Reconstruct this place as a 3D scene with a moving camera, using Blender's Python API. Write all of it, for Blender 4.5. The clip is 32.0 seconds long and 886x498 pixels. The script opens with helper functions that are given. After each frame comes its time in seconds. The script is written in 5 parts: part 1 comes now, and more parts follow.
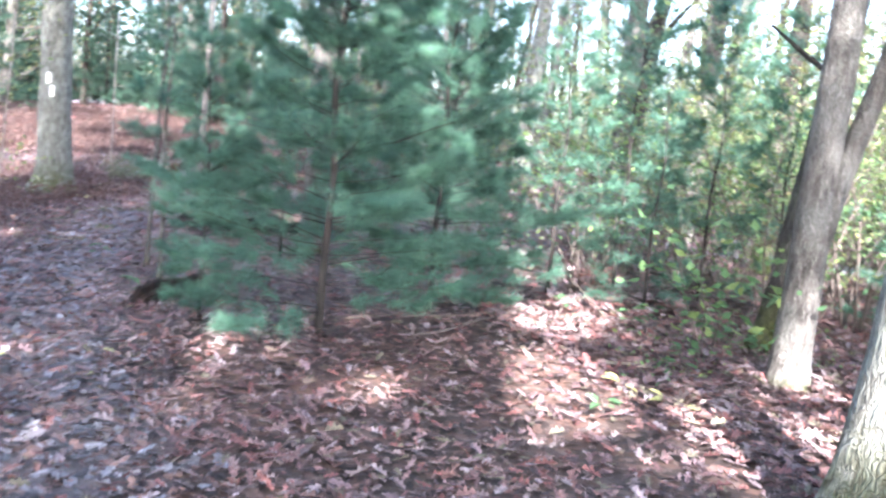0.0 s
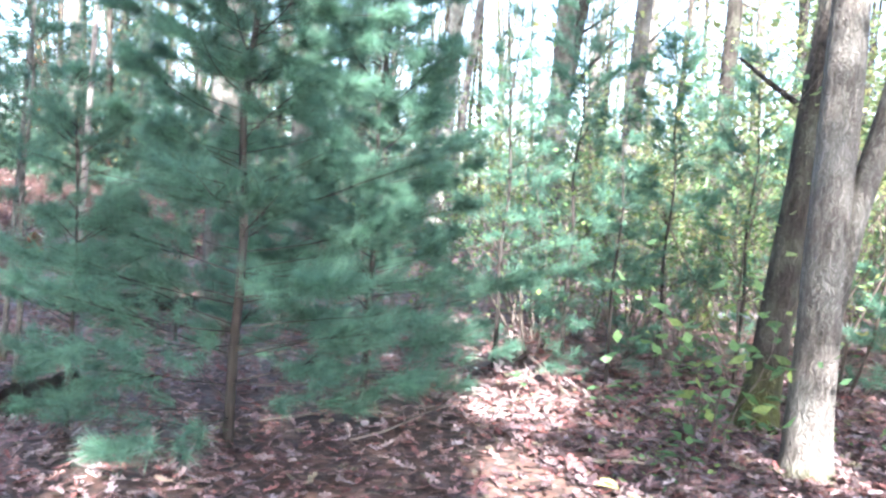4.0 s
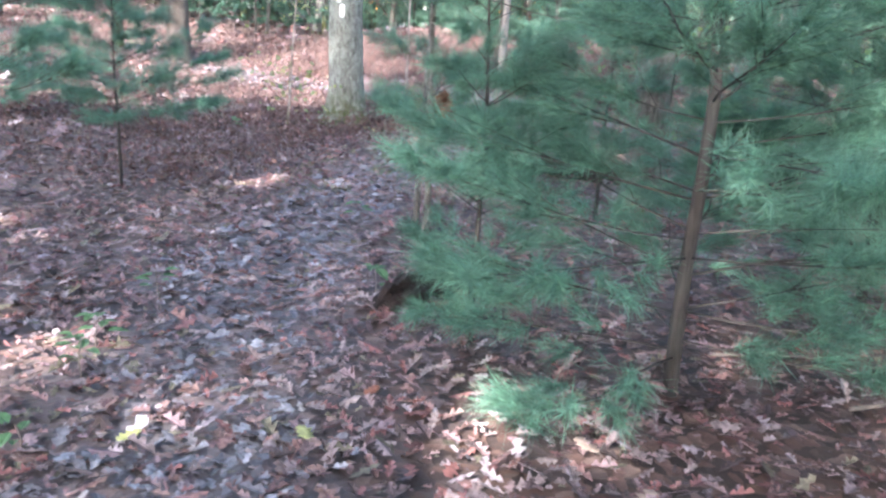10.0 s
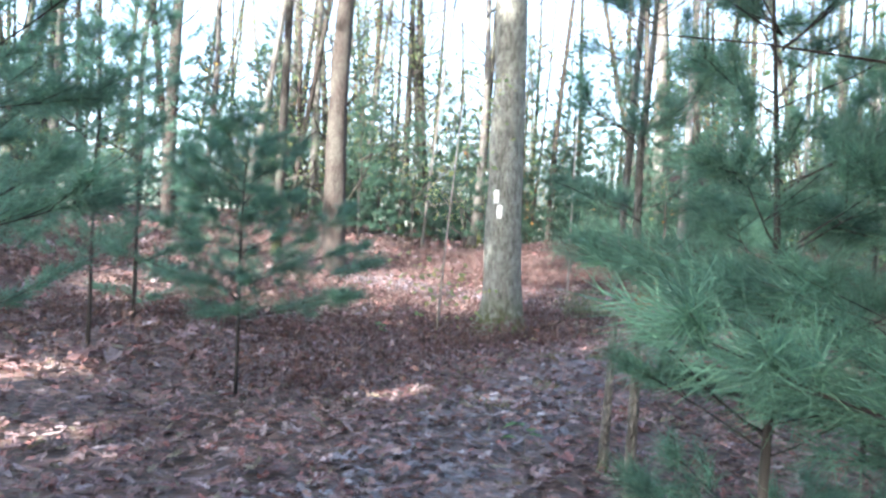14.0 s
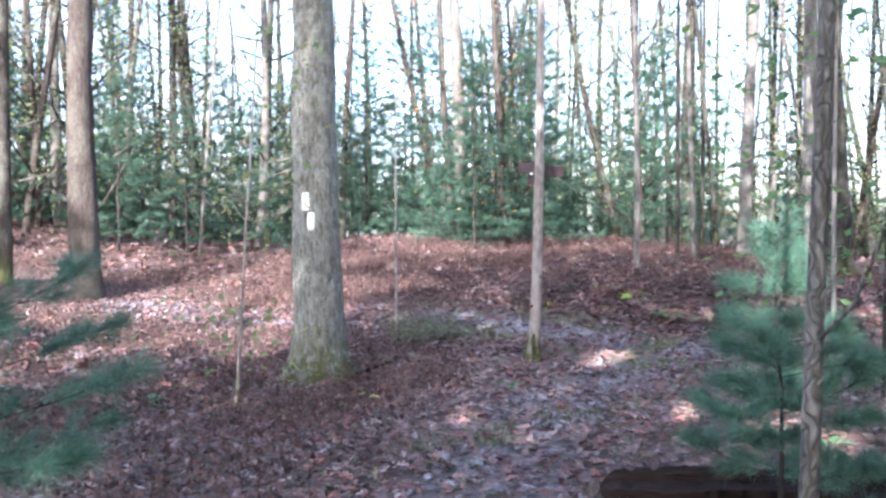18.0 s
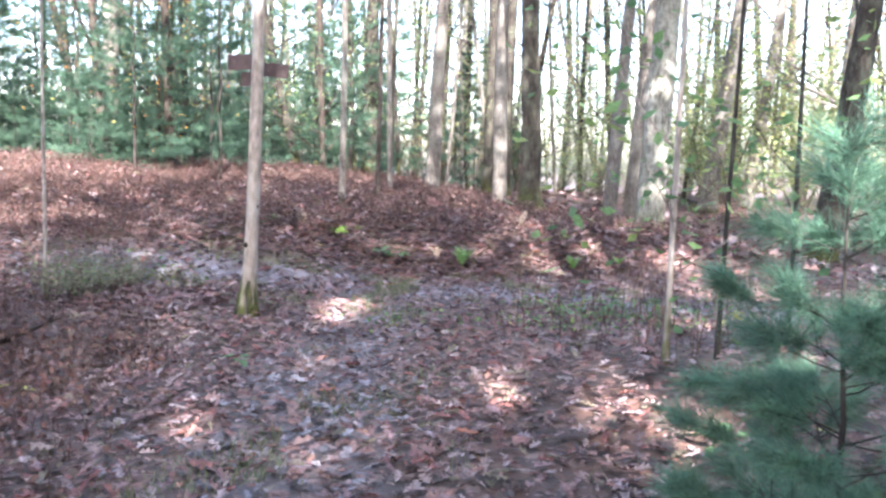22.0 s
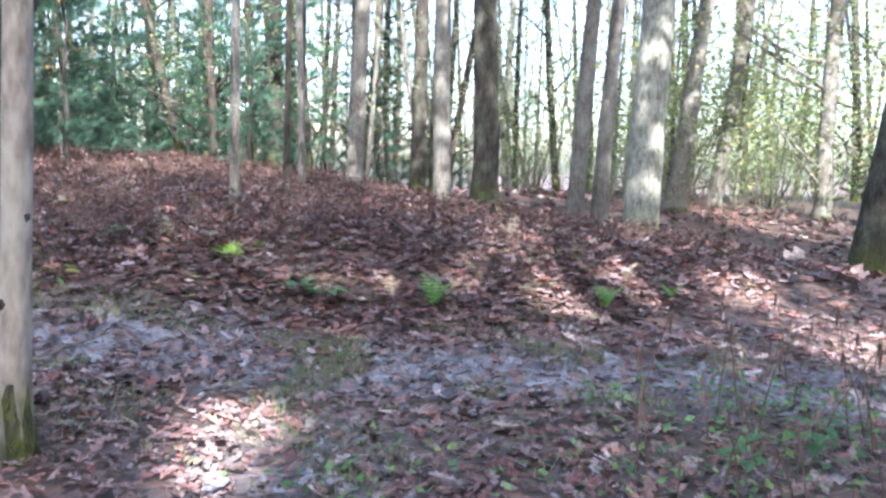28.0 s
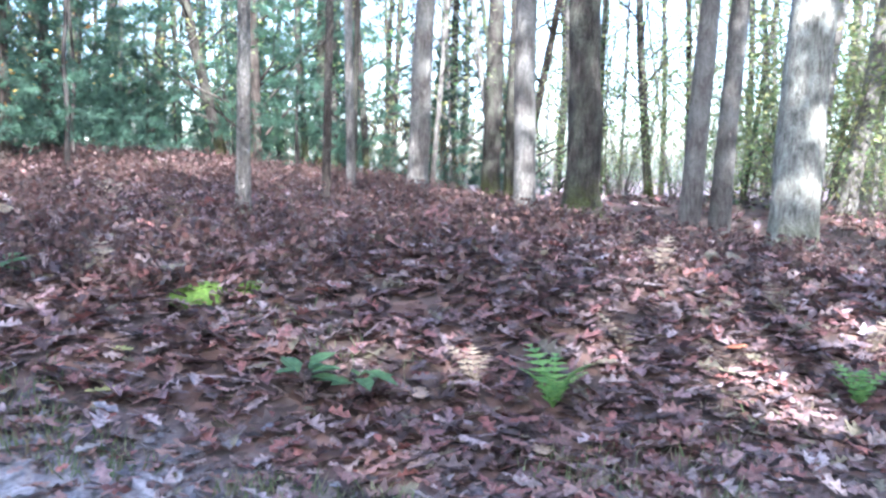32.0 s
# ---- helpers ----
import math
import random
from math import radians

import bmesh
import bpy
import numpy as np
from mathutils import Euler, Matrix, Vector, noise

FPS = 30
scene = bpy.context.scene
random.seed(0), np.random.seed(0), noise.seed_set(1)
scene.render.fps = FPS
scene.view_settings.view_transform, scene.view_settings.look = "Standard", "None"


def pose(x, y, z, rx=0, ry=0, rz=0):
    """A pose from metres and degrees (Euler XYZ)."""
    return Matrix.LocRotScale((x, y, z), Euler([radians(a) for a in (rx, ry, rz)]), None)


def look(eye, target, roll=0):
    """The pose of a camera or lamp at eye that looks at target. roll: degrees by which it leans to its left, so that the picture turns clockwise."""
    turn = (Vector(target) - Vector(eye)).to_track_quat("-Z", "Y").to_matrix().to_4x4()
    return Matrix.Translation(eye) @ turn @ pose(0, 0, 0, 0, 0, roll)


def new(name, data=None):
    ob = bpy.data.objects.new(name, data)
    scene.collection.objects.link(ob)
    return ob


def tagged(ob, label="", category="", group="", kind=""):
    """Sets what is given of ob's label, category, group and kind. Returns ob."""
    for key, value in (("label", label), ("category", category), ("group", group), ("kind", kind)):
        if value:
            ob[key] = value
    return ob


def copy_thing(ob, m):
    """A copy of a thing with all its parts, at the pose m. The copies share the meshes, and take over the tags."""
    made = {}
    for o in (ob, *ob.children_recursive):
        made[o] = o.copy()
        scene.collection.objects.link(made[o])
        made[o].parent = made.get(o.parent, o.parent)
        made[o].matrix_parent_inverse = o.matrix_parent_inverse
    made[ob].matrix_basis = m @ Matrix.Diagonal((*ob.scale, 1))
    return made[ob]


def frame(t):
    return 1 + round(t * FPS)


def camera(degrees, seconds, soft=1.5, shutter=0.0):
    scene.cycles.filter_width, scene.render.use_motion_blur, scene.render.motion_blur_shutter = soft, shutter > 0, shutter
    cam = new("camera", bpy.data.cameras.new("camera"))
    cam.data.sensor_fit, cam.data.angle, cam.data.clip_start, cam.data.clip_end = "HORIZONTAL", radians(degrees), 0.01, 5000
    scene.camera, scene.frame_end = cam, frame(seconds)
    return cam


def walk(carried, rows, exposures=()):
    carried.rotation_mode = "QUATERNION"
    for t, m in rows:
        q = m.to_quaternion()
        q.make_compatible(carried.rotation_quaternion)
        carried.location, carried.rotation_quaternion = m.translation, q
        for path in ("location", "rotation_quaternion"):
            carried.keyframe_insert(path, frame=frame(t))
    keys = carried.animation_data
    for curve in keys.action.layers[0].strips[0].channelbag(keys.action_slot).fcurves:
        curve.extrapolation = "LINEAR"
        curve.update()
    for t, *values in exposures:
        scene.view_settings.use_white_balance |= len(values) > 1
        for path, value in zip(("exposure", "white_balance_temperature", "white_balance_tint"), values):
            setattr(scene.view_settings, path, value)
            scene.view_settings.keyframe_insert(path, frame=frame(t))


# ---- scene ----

# ================= camera and walk =================
cam = camera(57.5, 32.0, soft=2.6, shutter=0.3)
# seconds, eye x, y, z, heading (degrees right of +y), downward tilt, roll
PATH = [
    (0, 1.352, -15.222, 1.455, 21.30, 7.85, 5.84),
    (0.5, 1.348, -14.871, 1.398, 27.84, 7.14, 0.93),
    (1, 1.395, -14.657, 1.349, 31.25, 4.40, 2.00),
    (1.5, 1.463, -14.503, 1.327, 34.41, 1.83, 3.95),
    (2, 1.521, -14.375, 1.328, 35.09, 1.59, 2.62),
    (2.5, 1.536, -14.301, 1.334, 31.12, 2.64, 3.93),
    (3, 1.525, -14.243, 1.343, 31.22, 3.48, 4.16),
    (3.5, 1.539, -14.185, 1.358, 28.65, 2.33, 4.52),
    (5.5, 1.618, -13.688, 1.546, 24.61, 8.70, 2.59),
    (6, 1.719, -13.585, 1.545, 17.00, 9.28, 2.55),
    (6.5, 1.712, -13.472, 1.532, 14.84, 11.09, 3.47),
    (7, 1.685, -13.411, 1.511, 6.57, 11.89, 5.12),
    (7.5, 1.660, -13.319, 1.495, -3.18, 16.61, 1.89),
    (8, 1.678, -13.182, 1.474, -6.79, 19.01, 0.68),
    (8.5, 1.713, -13.041, 1.441, -9.39, 17.50, 1.58),
    (9, 1.713, -12.941, 1.398, -9.27, 16.33, -1.38),
    (9.5, 1.698, -12.781, 1.377, -4.59, 16.23, 0.11),
    (10, 1.683, -12.685, 1.335, 0.09, 15.05, 3.11),
    (10.5, 1.686, -12.527, 1.301, -5.91, 17.98, 3.66),
    (11, 1.667, -12.377, 1.267, -7.33, 18.11, 1.57),
    (11.5, 1.676, -12.186, 1.230, -11.62, 15.63, 3.84),
    (12, 1.656, -12.024, 1.179, -12.10, 14.90, 2.10),
    (12.5, 1.628, -11.843, 1.123, -12.47, 10.15, 1.93),
    (13, 1.548, -11.658, 1.086, -9.85, 5.57, 1.98),
    (13.5, 1.498, -11.440, 1.057, -11.19, 2.55, -0.31),
    (14, 1.452, -11.257, 1.033, -11.29, 0.15, 2.65),
    (14.5, 1.373, -11.101, 1.019, -8.54, -2.62, 1.95),
    (16.5, 1.019, -9.644, 1.467, -9.36, -1.51, 3.31),
    (17, 0.900, -9.307, 1.468, -3.01, 0.33, 0.78),
    (17.5, 0.815, -8.996, 1.438, 1.37, 0.26, 2.48),
    (18, 0.755, -8.710, 1.391, 4.24, 0.95, -0.67),
    (18.5, 0.749, -8.421, 1.338, 5.88, 0.20, -0.60),
    (19, 0.686, -8.122, 1.293, 8.66, 2.36, 1.55),
    (19.5, 0.656, -7.853, 1.282, 13.43, 2.58, 2.79),
    (20, 0.641, -7.618, 1.304, 13.92, 3.69, 3.40),
    (20.5, 0.586, -7.402, 1.329, 17.18, 4.33, 1.81),
    (21, 0.595, -7.189, 1.338, 18.30, 5.31, 3.35),
    (21.5, 0.555, -6.947, 1.321, 23.41, 5.39, 4.10),
    (22, 0.570, -6.682, 1.308, 28.73, 5.86, 1.39),
    (22.5, 0.644, -6.438, 1.300, 29.81, 7.14, 2.81),
    (23, 0.725, -6.178, 1.288, 34.26, 8.61, 1.71),
    (23.5, 0.839, -5.929, 1.263, 34.85, 8.30, 1.79),
    (24, 0.943, -5.666, 1.227, 35.94, 8.36, 1.80),
    (24.5, 1.071, -5.416, 1.192, 35.97, 8.46, 0.72),
    (26.5, 1.525, -4.136, 1.197, 37.83, 8.49, 2.55),
    (27, 1.705, -3.843, 1.184, 36.71, 7.54, 0.69),
    (27.5, 1.851, -3.554, 1.163, 34.99, 6.53, 0.95),
    (28, 1.997, -3.271, 1.152, 35.52, 5.79, 1.36),
    (28.5, 2.189, -3.008, 1.141, 35.17, 6.53, 2.07),
    (29, 2.340, -2.704, 1.126, 35.97, 7.29, 2.22),
    (29.5, 2.493, -2.423, 1.107, 33.62, 8.10, 1.23),
    (30, 2.614, -2.154, 1.089, 29.54, 8.92, -0.32),
    (30.5, 2.780, -1.876, 1.093, 30.39, 9.56, -1.36),
    (31, 2.989, -1.611, 1.097, 29.45, 6.08, 0.95),
    (31.5, 3.148, -1.325, 1.087, 30.89, 5.19, 1.50),
    (32, 3.294, -1.049, 1.064, 30.85, 5.45, 1.12),
]


def aim(x, y, z, heading, down, roll):
    a, b = radians(heading), radians(down)
    way = Vector((math.sin(a) * math.cos(b), math.cos(a) * math.cos(b), -math.sin(b)))
    return look((x, y, z), Vector((x, y, z)) + way, roll)


# seconds, stops, white balance in kelvin and tint
LIGHT = [(0.0, 3.48, 5990, 16), (2.0, 3.31, 6060, 15), (3.0, 3.4, 6060, 15), (6.8, 3.72, 6080, 16), (9.0, 3.6, 6080, 12), (11.0, 3.52, 6050, 15), (13.0, 3.44, 6140, 9), (14.2, 3.08, 6200, 11), (17.5, 2.92, 6000, 18), (19.0, 3.07, 6090, 18), (22.0, 3.3, 6450, 18), (24.5, 3.27, 6500, 16), (27.0, 2.98, 6320, 13), (28.5, 3.05, 5930, 12), (30.0, 3.36, 5500, 12), (32.0, 3.27, 5600, 14)]
walk(cam, [(row[0], aim(*row[1:])) for row in PATH], LIGHT)

# ================= sky and sun =================
SUN_HEADING, SUN_HEIGHT = 204.0, 37.0
world = bpy.data.worlds.new("forest_sky")
scene.world = world
world.use_nodes = True
wn, wl = world.node_tree.nodes, world.node_tree.links
sky = wn.new("ShaderNodeTexSky")
sky.sky_type = "NISHITA"
sky.sun_disc = False
sky.sun_elevation = radians(SUN_HEIGHT)
sky.sun_rotation = radians(SUN_HEADING)
sky.dust_density = 2.6
wl.new(sky.outputs[0], wn["Background"].inputs[0])
wn["Background"].inputs[1].default_value = 0.15
sun_way = Vector((math.sin(radians(SUN_HEADING)) * math.cos(radians(SUN_HEIGHT)),
                  math.cos(radians(SUN_HEADING)) * math.cos(radians(SUN_HEIGHT)), math.sin(radians(SUN_HEIGHT))))
sun_data = bpy.data.lights.new("sun", "SUN")
sun_data.energy = 4.4
sun_data.angle = radians(0.55)
sun_data.color = (1.0, 0.93, 0.84)
sun = new("sun", sun_data)
sun.matrix_world = look((0, 0, 40), Vector((0, 0, 40)) - sun_way)

# ================= materials =================


def material(name, rough=0.8):
    m = bpy.data.materials.new(name)
    m.use_nodes = True
    n, l = m.node_tree.nodes, m.node_tree.links
    b = n["Principled BSDF"]
    b.inputs["Roughness"].default_value = rough
    b.inputs["Specular IOR Level"].default_value = 0.25
    return m, n, l, b


def ramp(n, stops, constant=False):
    r = n.new("ShaderNodeValToRGB")
    r.color_ramp.interpolation = "CONSTANT" if constant else "LINEAR"
    while len(r.color_ramp.elements) < len(stops):
        r.color_ramp.elements.new(0.5)
    for e, (p, c) in zip(r.color_ramp.elements, stops):
        e.position, e.color = p, (*c, 1)
    return r


def noise_node(n, l, coord, scale, detail=3.0, stretch=None):
    t = n.new("ShaderNodeTexNoise")
    t.inputs["Scale"].default_value = scale
    t.inputs["Detail"].default_value = detail
    if stretch:
        mp = n.new("ShaderNodeMapping")
        mp.inputs["Scale"].default_value = stretch
        l.new(coord, mp.inputs["Vector"])
        coord = mp.outputs[0]
    l.new(coord, t.inputs["Vector"])
    return t


def mixed(n, l, fac, a, b, mode="MIX"):
    m = n.new("ShaderNodeMix")
    m.data_type, m.blend_type = "RGBA", mode
    for k, v in ((0, fac), (6, a), (7, b)):
        if isinstance(v, bpy.types.NodeSocket):
            l.new(v, m.inputs[k])
        else:
            m.inputs[k].default_value = v if k == 0 else (*v, 1)
    return m.outputs[2]


def bumped(n, l, b, height, strength, distance):
    u = n.new("ShaderNodeBump")
    u.inputs["Strength"].default_value = strength
    u.inputs["Distance"].default_value = distance
    l.new(height, u.inputs["Height"])
    l.new(u.outputs[0], b.inputs["Normal"])


def bark(name, light, dark, lichen, moss_to=0.0, stretch=(1, 1, 0.18), grain=26.0, plates=0.0, patches=3.2):
    m, n, l, b = material(name, 0.9)
    co = n.new("ShaderNodeTexCoord").outputs["Object"]
    fine = noise_node(n, l, co, grain, 5.0, stretch)
    big = noise_node(n, l, co, patches, 5.0, (1, 1, 0.6))
    r = ramp(n, [(0.32, dark), (0.5, tuple((p + q) / 2 for p, q in zip(dark, light))), (0.68, light)])
    l.new(fine.outputs[0], r.inputs[0])
    spots = ramp(n, [(0.44, (0, 0, 0)), (0.66, (1, 1, 1))])
    l.new(big.outputs[0], spots.inputs[0])
    half = n.new("ShaderNodeMath")
    half.operation = "MULTIPLY"
    half.inputs[1].default_value = 0.7
    l.new(spots.outputs[0], half.inputs[0])
    colour = mixed(n, l, half.outputs[0], r.outputs[0], lichen)
    if moss_to:
        sep = n.new("ShaderNodeSeparateXYZ")
        l.new(co, sep.inputs[0])
        at = n.new("ShaderNodeMapRange")
        at.inputs["From Min"].default_value = moss_to
        at.inputs["From Max"].default_value = moss_to * 0.25
        l.new(sep.outputs[2], at.inputs["Value"])
        patch = noise_node(n, l, co, 9.0, 4.0)
        mul = n.new("ShaderNodeMath")
        mul.operation = "MULTIPLY"
        pr = ramp(n, [(0.3, (0, 0, 0)), (0.55, (1, 1, 1))])
        l.new(patch.outputs[0], pr.inputs[0])
        l.new(at.outputs[0], mul.inputs[0])
        l.new(pr.outputs[0], mul.inputs[1])
        colour = mixed(n, l, mul.outputs[0], colour, (0.075, 0.088, 0.027))
    height = fine.outputs[0]
    if plates:
        warp = noise_node(n, l, co, 11.0, 2.0)
        shift = n.new("ShaderNodeMixRGB")
        shift.blend_type = "ADD"
        shift.inputs[0].default_value = 0.1
        l.new(co, shift.inputs[1])
        l.new(warp.outputs["Color"], shift.inputs[2])
        squash = n.new("ShaderNodeMapping")
        squash.inputs["Scale"].default_value = (1, 1, 0.14)
        l.new(shift.outputs[0], squash.inputs["Vector"])
        cells = n.new("ShaderNodeTexVoronoi")
        cells.feature = "DISTANCE_TO_EDGE"
        cells.inputs["Scale"].default_value = plates
        l.new(squash.outputs[0], cells.inputs["Vector"])
        crack = ramp(n, [(0.0, (0.62, 0.6, 0.58)), (0.26, (1.04, 1.04, 1.04))])
        l.new(cells.outputs["Distance"], crack.inputs[0])
        colour = mixed(n, l, 1.0, colour, crack.outputs[0], "MULTIPLY")
        both = n.new("ShaderNodeMath")
        both.operation = "ADD"
        l.new(crack.outputs[0], both.inputs[0])
        l.new(fine.outputs[0], both.inputs[1])
        height = both.outputs[0]
    l.new(colour, b.inputs["Base Color"])
    bumped(n, l, b, height, 0.8, 0.03)
    return m


def leafy(name, colours, rough=0.55, glow=0.35, mottle=0.3, clump=0.0, clump_size=7.0):
    """Thin leaves: a colour for each leaf, and light that comes through it."""
    m, n, l, b = material(name, rough)
    geo = n.new("ShaderNodeNewGeometry")
    step = 1.0 / len(colours)
    r = ramp(n, [(i * step, c) for i, c in enumerate(colours)], True)
    l.new(geo.outputs["Random Per Island"], r.inputs[0])
    co = n.new("ShaderNodeTexCoord").outputs["Object"]
    grain = noise_node(n, l, co, 48.0, 4.0)
    tone = ramp(n, [(0.32, tuple([1 - mottle] * 3)), (0.66, tuple([1 + 0.5 * mottle] * 3))])
    l.new(grain.outputs[0], tone.inputs[0])
    colour = mixed(n, l, 1.0, r.outputs[0], tone.outputs[0], "MULTIPLY")
    if clump:
        growth = noise_node(n, l, co, clump_size, 3.0)
        shade = ramp(n, [(0.36, (1 - clump, 1 - clump, 1 - 0.9 * clump)), (0.66, (1 + 0.9 * clump, 1 + clump, 1 + 0.7 * clump))])
        l.new(growth.outputs[0], shade.inputs[0])
        colour = mixed(n, l, 1.0, colour, shade.outputs[0], "MULTIPLY")
    l.new(colour, b.inputs["Base Color"])
    if glow:
        t = n.new("ShaderNodeBsdfTranslucent")
        l.new(colour, t.inputs[0])
        mx = n.new("ShaderNodeMixShader")
        mx.inputs[0].default_value = glow
        l.new(b.outputs[0], mx.inputs[1])
        l.new(t.outputs[0], mx.inputs[2])
        l.new(mx.outputs[0], n["Material Output"].inputs[0])
    return m


def plain(name, colour, rough=0.7, vary=0.25, scale=12.0):
    m, n, l, b = material(name, rough)
    co = n.new("ShaderNodeTexCoord").outputs["Object"]
    t = noise_node(n, l, co, scale, 4.0)
    r = ramp(n, [(0.3, tuple(c * (1 - vary) for c in colour)), (0.7, tuple(min(1, c * (1 + vary)) for c in colour))])
    l.new(t.outputs[0], r.inputs[0])
    l.new(r.outputs[0], b.inputs["Base Color"])
    bumped(n, l, b, t.outputs[0], 0.4, 0.01)
    return m


BARK_OAK = bark("oak_bark", (0.33, 0.338, 0.305), (0.115, 0.115, 0.102), (0.39, 0.43, 0.39), 0.6, (1, 1, 0.25), 32.0, 64.0, 13.0)
BARK_DARK = bark("dark_bark", (0.06, 0.054, 0.05), (0.018, 0.016, 0.015), (0.12, 0.13, 0.105), 0.6, (1, 1, 0.2), 30.0, 42.0, 4.5)
BARK_GREY = bark("grey_bark", (0.205, 0.195, 0.184), (0.085, 0.08, 0.075), (0.28, 0.29, 0.275), 0.12, (1, 1, 0.22), 34.0, 60.0)
BARK_PALE = bark("pale_bark", (0.31, 0.28, 0.262), (0.14, 0.122, 0.115), (0.35, 0.335, 0.32), 0.4, (1, 1, 0.4), 22.0, 0.0, 9.0)
BARK_PINE = bark("pine_bark", (0.044, 0.038, 0.036), (0.016, 0.014, 0.013), (0.068, 0.069, 0.064))
BARK_BROWN = bark("brown_bark", (0.078, 0.064, 0.057), (0.032, 0.027, 0.025), (0.115, 0.112, 0.098), 0.0, (1, 1, 0.2), 30.0, 36.0)
WOOD_ROT = bark("rotten_wood", (0.018, 0.011, 0.011), (0.003, 0.002, 0.002), (0.022, 0.015, 0.014), 0.0, (0.12, 1, 1), 40.0)
TWIG = plain("dead_twig", (0.11, 0.093, 0.083))
NEEDLES = leafy("pine_needles", [(0.1, 0.214, 0.157), (0.119, 0.241, 0.175), (0.083, 0.179, 0.14), (0.148, 0.283, 0.198), (0.108, 0.221, 0.169)], 0.45, 0.46, 0.3, 0.24, 8.0)
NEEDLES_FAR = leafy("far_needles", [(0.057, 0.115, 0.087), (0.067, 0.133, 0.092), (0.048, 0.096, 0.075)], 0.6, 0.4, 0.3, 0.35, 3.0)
NEEDLES_DRY = leafy("dry_needles", [(0.15, 0.08, 0.055), (0.19, 0.10, 0.065)], 0.7, 0.2)
LEAF_GREEN = leafy("green_leaf", [(0.125, 0.24, 0.102), (0.163, 0.288, 0.12), (0.1, 0.198, 0.096), (0.213, 0.3, 0.108)], 0.5, 0.48)
LEAF_YELLOW = leafy("yellow_leaf", [(0.281, 0.312, 0.136), (0.211, 0.287, 0.128), (0.296, 0.295, 0.128), (0.164, 0.246, 0.111), (0.25, 0.312, 0.153)], 0.5, 0.5)
LEAF_PALE = leafy("pale_yellow_leaf", [(0.52, 0.50, 0.20), (0.46, 0.47, 0.20), (0.55, 0.50, 0.24)], 0.5, 0.4)
LEAF_ORANGE = leafy("orange_leaf", [(0.42, 0.22, 0.06), (0.45, 0.30, 0.08), (0.34, 0.16, 0.06), (0.25, 0.26, 0.09)], 0.5, 0.45)
LEAF_CANOPY = leafy("canopy_leaf", [(0.26, 0.30, 0.12), (0.34, 0.32, 0.12), (0.22, 0.28, 0.11), (0.36, 0.30, 0.12)], 0.5, 0.5)
FERN = leafy("fern_leaf", [(0.14, 0.29, 0.10), (0.18, 0.34, 0.11)], 0.5, 0.45)
LITTER = leafy("leaf_litter", [(0.141, 0.083, 0.084), (0.198, 0.124, 0.123), (0.088, 0.061, 0.065), (0.22, 0.152, 0.158), (0.173, 0.084, 0.085), (0.121, 0.093, 0.102), (0.262, 0.205, 0.208), (0.22, 0.098, 0.093), (0.076, 0.055, 0.057), (0.198, 0.151, 0.158), (0.173, 0.107, 0.112), (0.235, 0.135, 0.13), (0.063, 0.046, 0.047), (0.146, 0.129, 0.097), (0.314, 0.258, 0.282), (0.216, 0.146, 0.162)], 0.55, 0.1, 0.5, 0.22, 0.9)
LITTER_PATH = leafy("trodden_litter", [(0.136, 0.13, 0.152), (0.197, 0.188, 0.221), (0.1, 0.095, 0.112), (0.255, 0.242, 0.277), (0.171, 0.151, 0.169), (0.214, 0.21, 0.254), (0.271, 0.257, 0.288), (0.187, 0.13, 0.13), (0.073, 0.067, 0.077), (0.178, 0.113, 0.108), (0.172, 0.106, 0.101), (0.231, 0.143, 0.126)], 0.42, 0.06, 0.5, 0.2, 1.2)
BRUSH = leafy("dead_undergrowth", [(0.088, 0.053, 0.05), (0.118, 0.067, 0.063), (0.067, 0.046, 0.045), (0.135, 0.09, 0.084), (0.098, 0.049, 0.047), (0.075, 0.059, 0.058)], 0.7, 0.22, 0.3, 0.35, 1.4)
PAINT = plain("white_paint", (0.82, 0.82, 0.80), 0.6, 0.06)
BOARD = plain("dark_board", (0.06, 0.045, 0.05), 0.7)
GRASS = leafy("grass_blade", [(0.12, 0.17, 0.09), (0.16, 0.20, 0.11), (0.22, 0.20, 0.14)], 0.6, 0.3)

# ================= the lie of the land =================


def step(a, b, v):
    t = max(0.0, min(1.0, (v - a) / (b - a)))
    return t * t * (3 - 2 * t)


def table(v, rows):
    for (a, p), (b, q) in zip(rows, rows[1:]):
        if v <= b:
            return p + (q - p) * max(0.0, (v - a) / (b - a))
    return rows[-1][1]


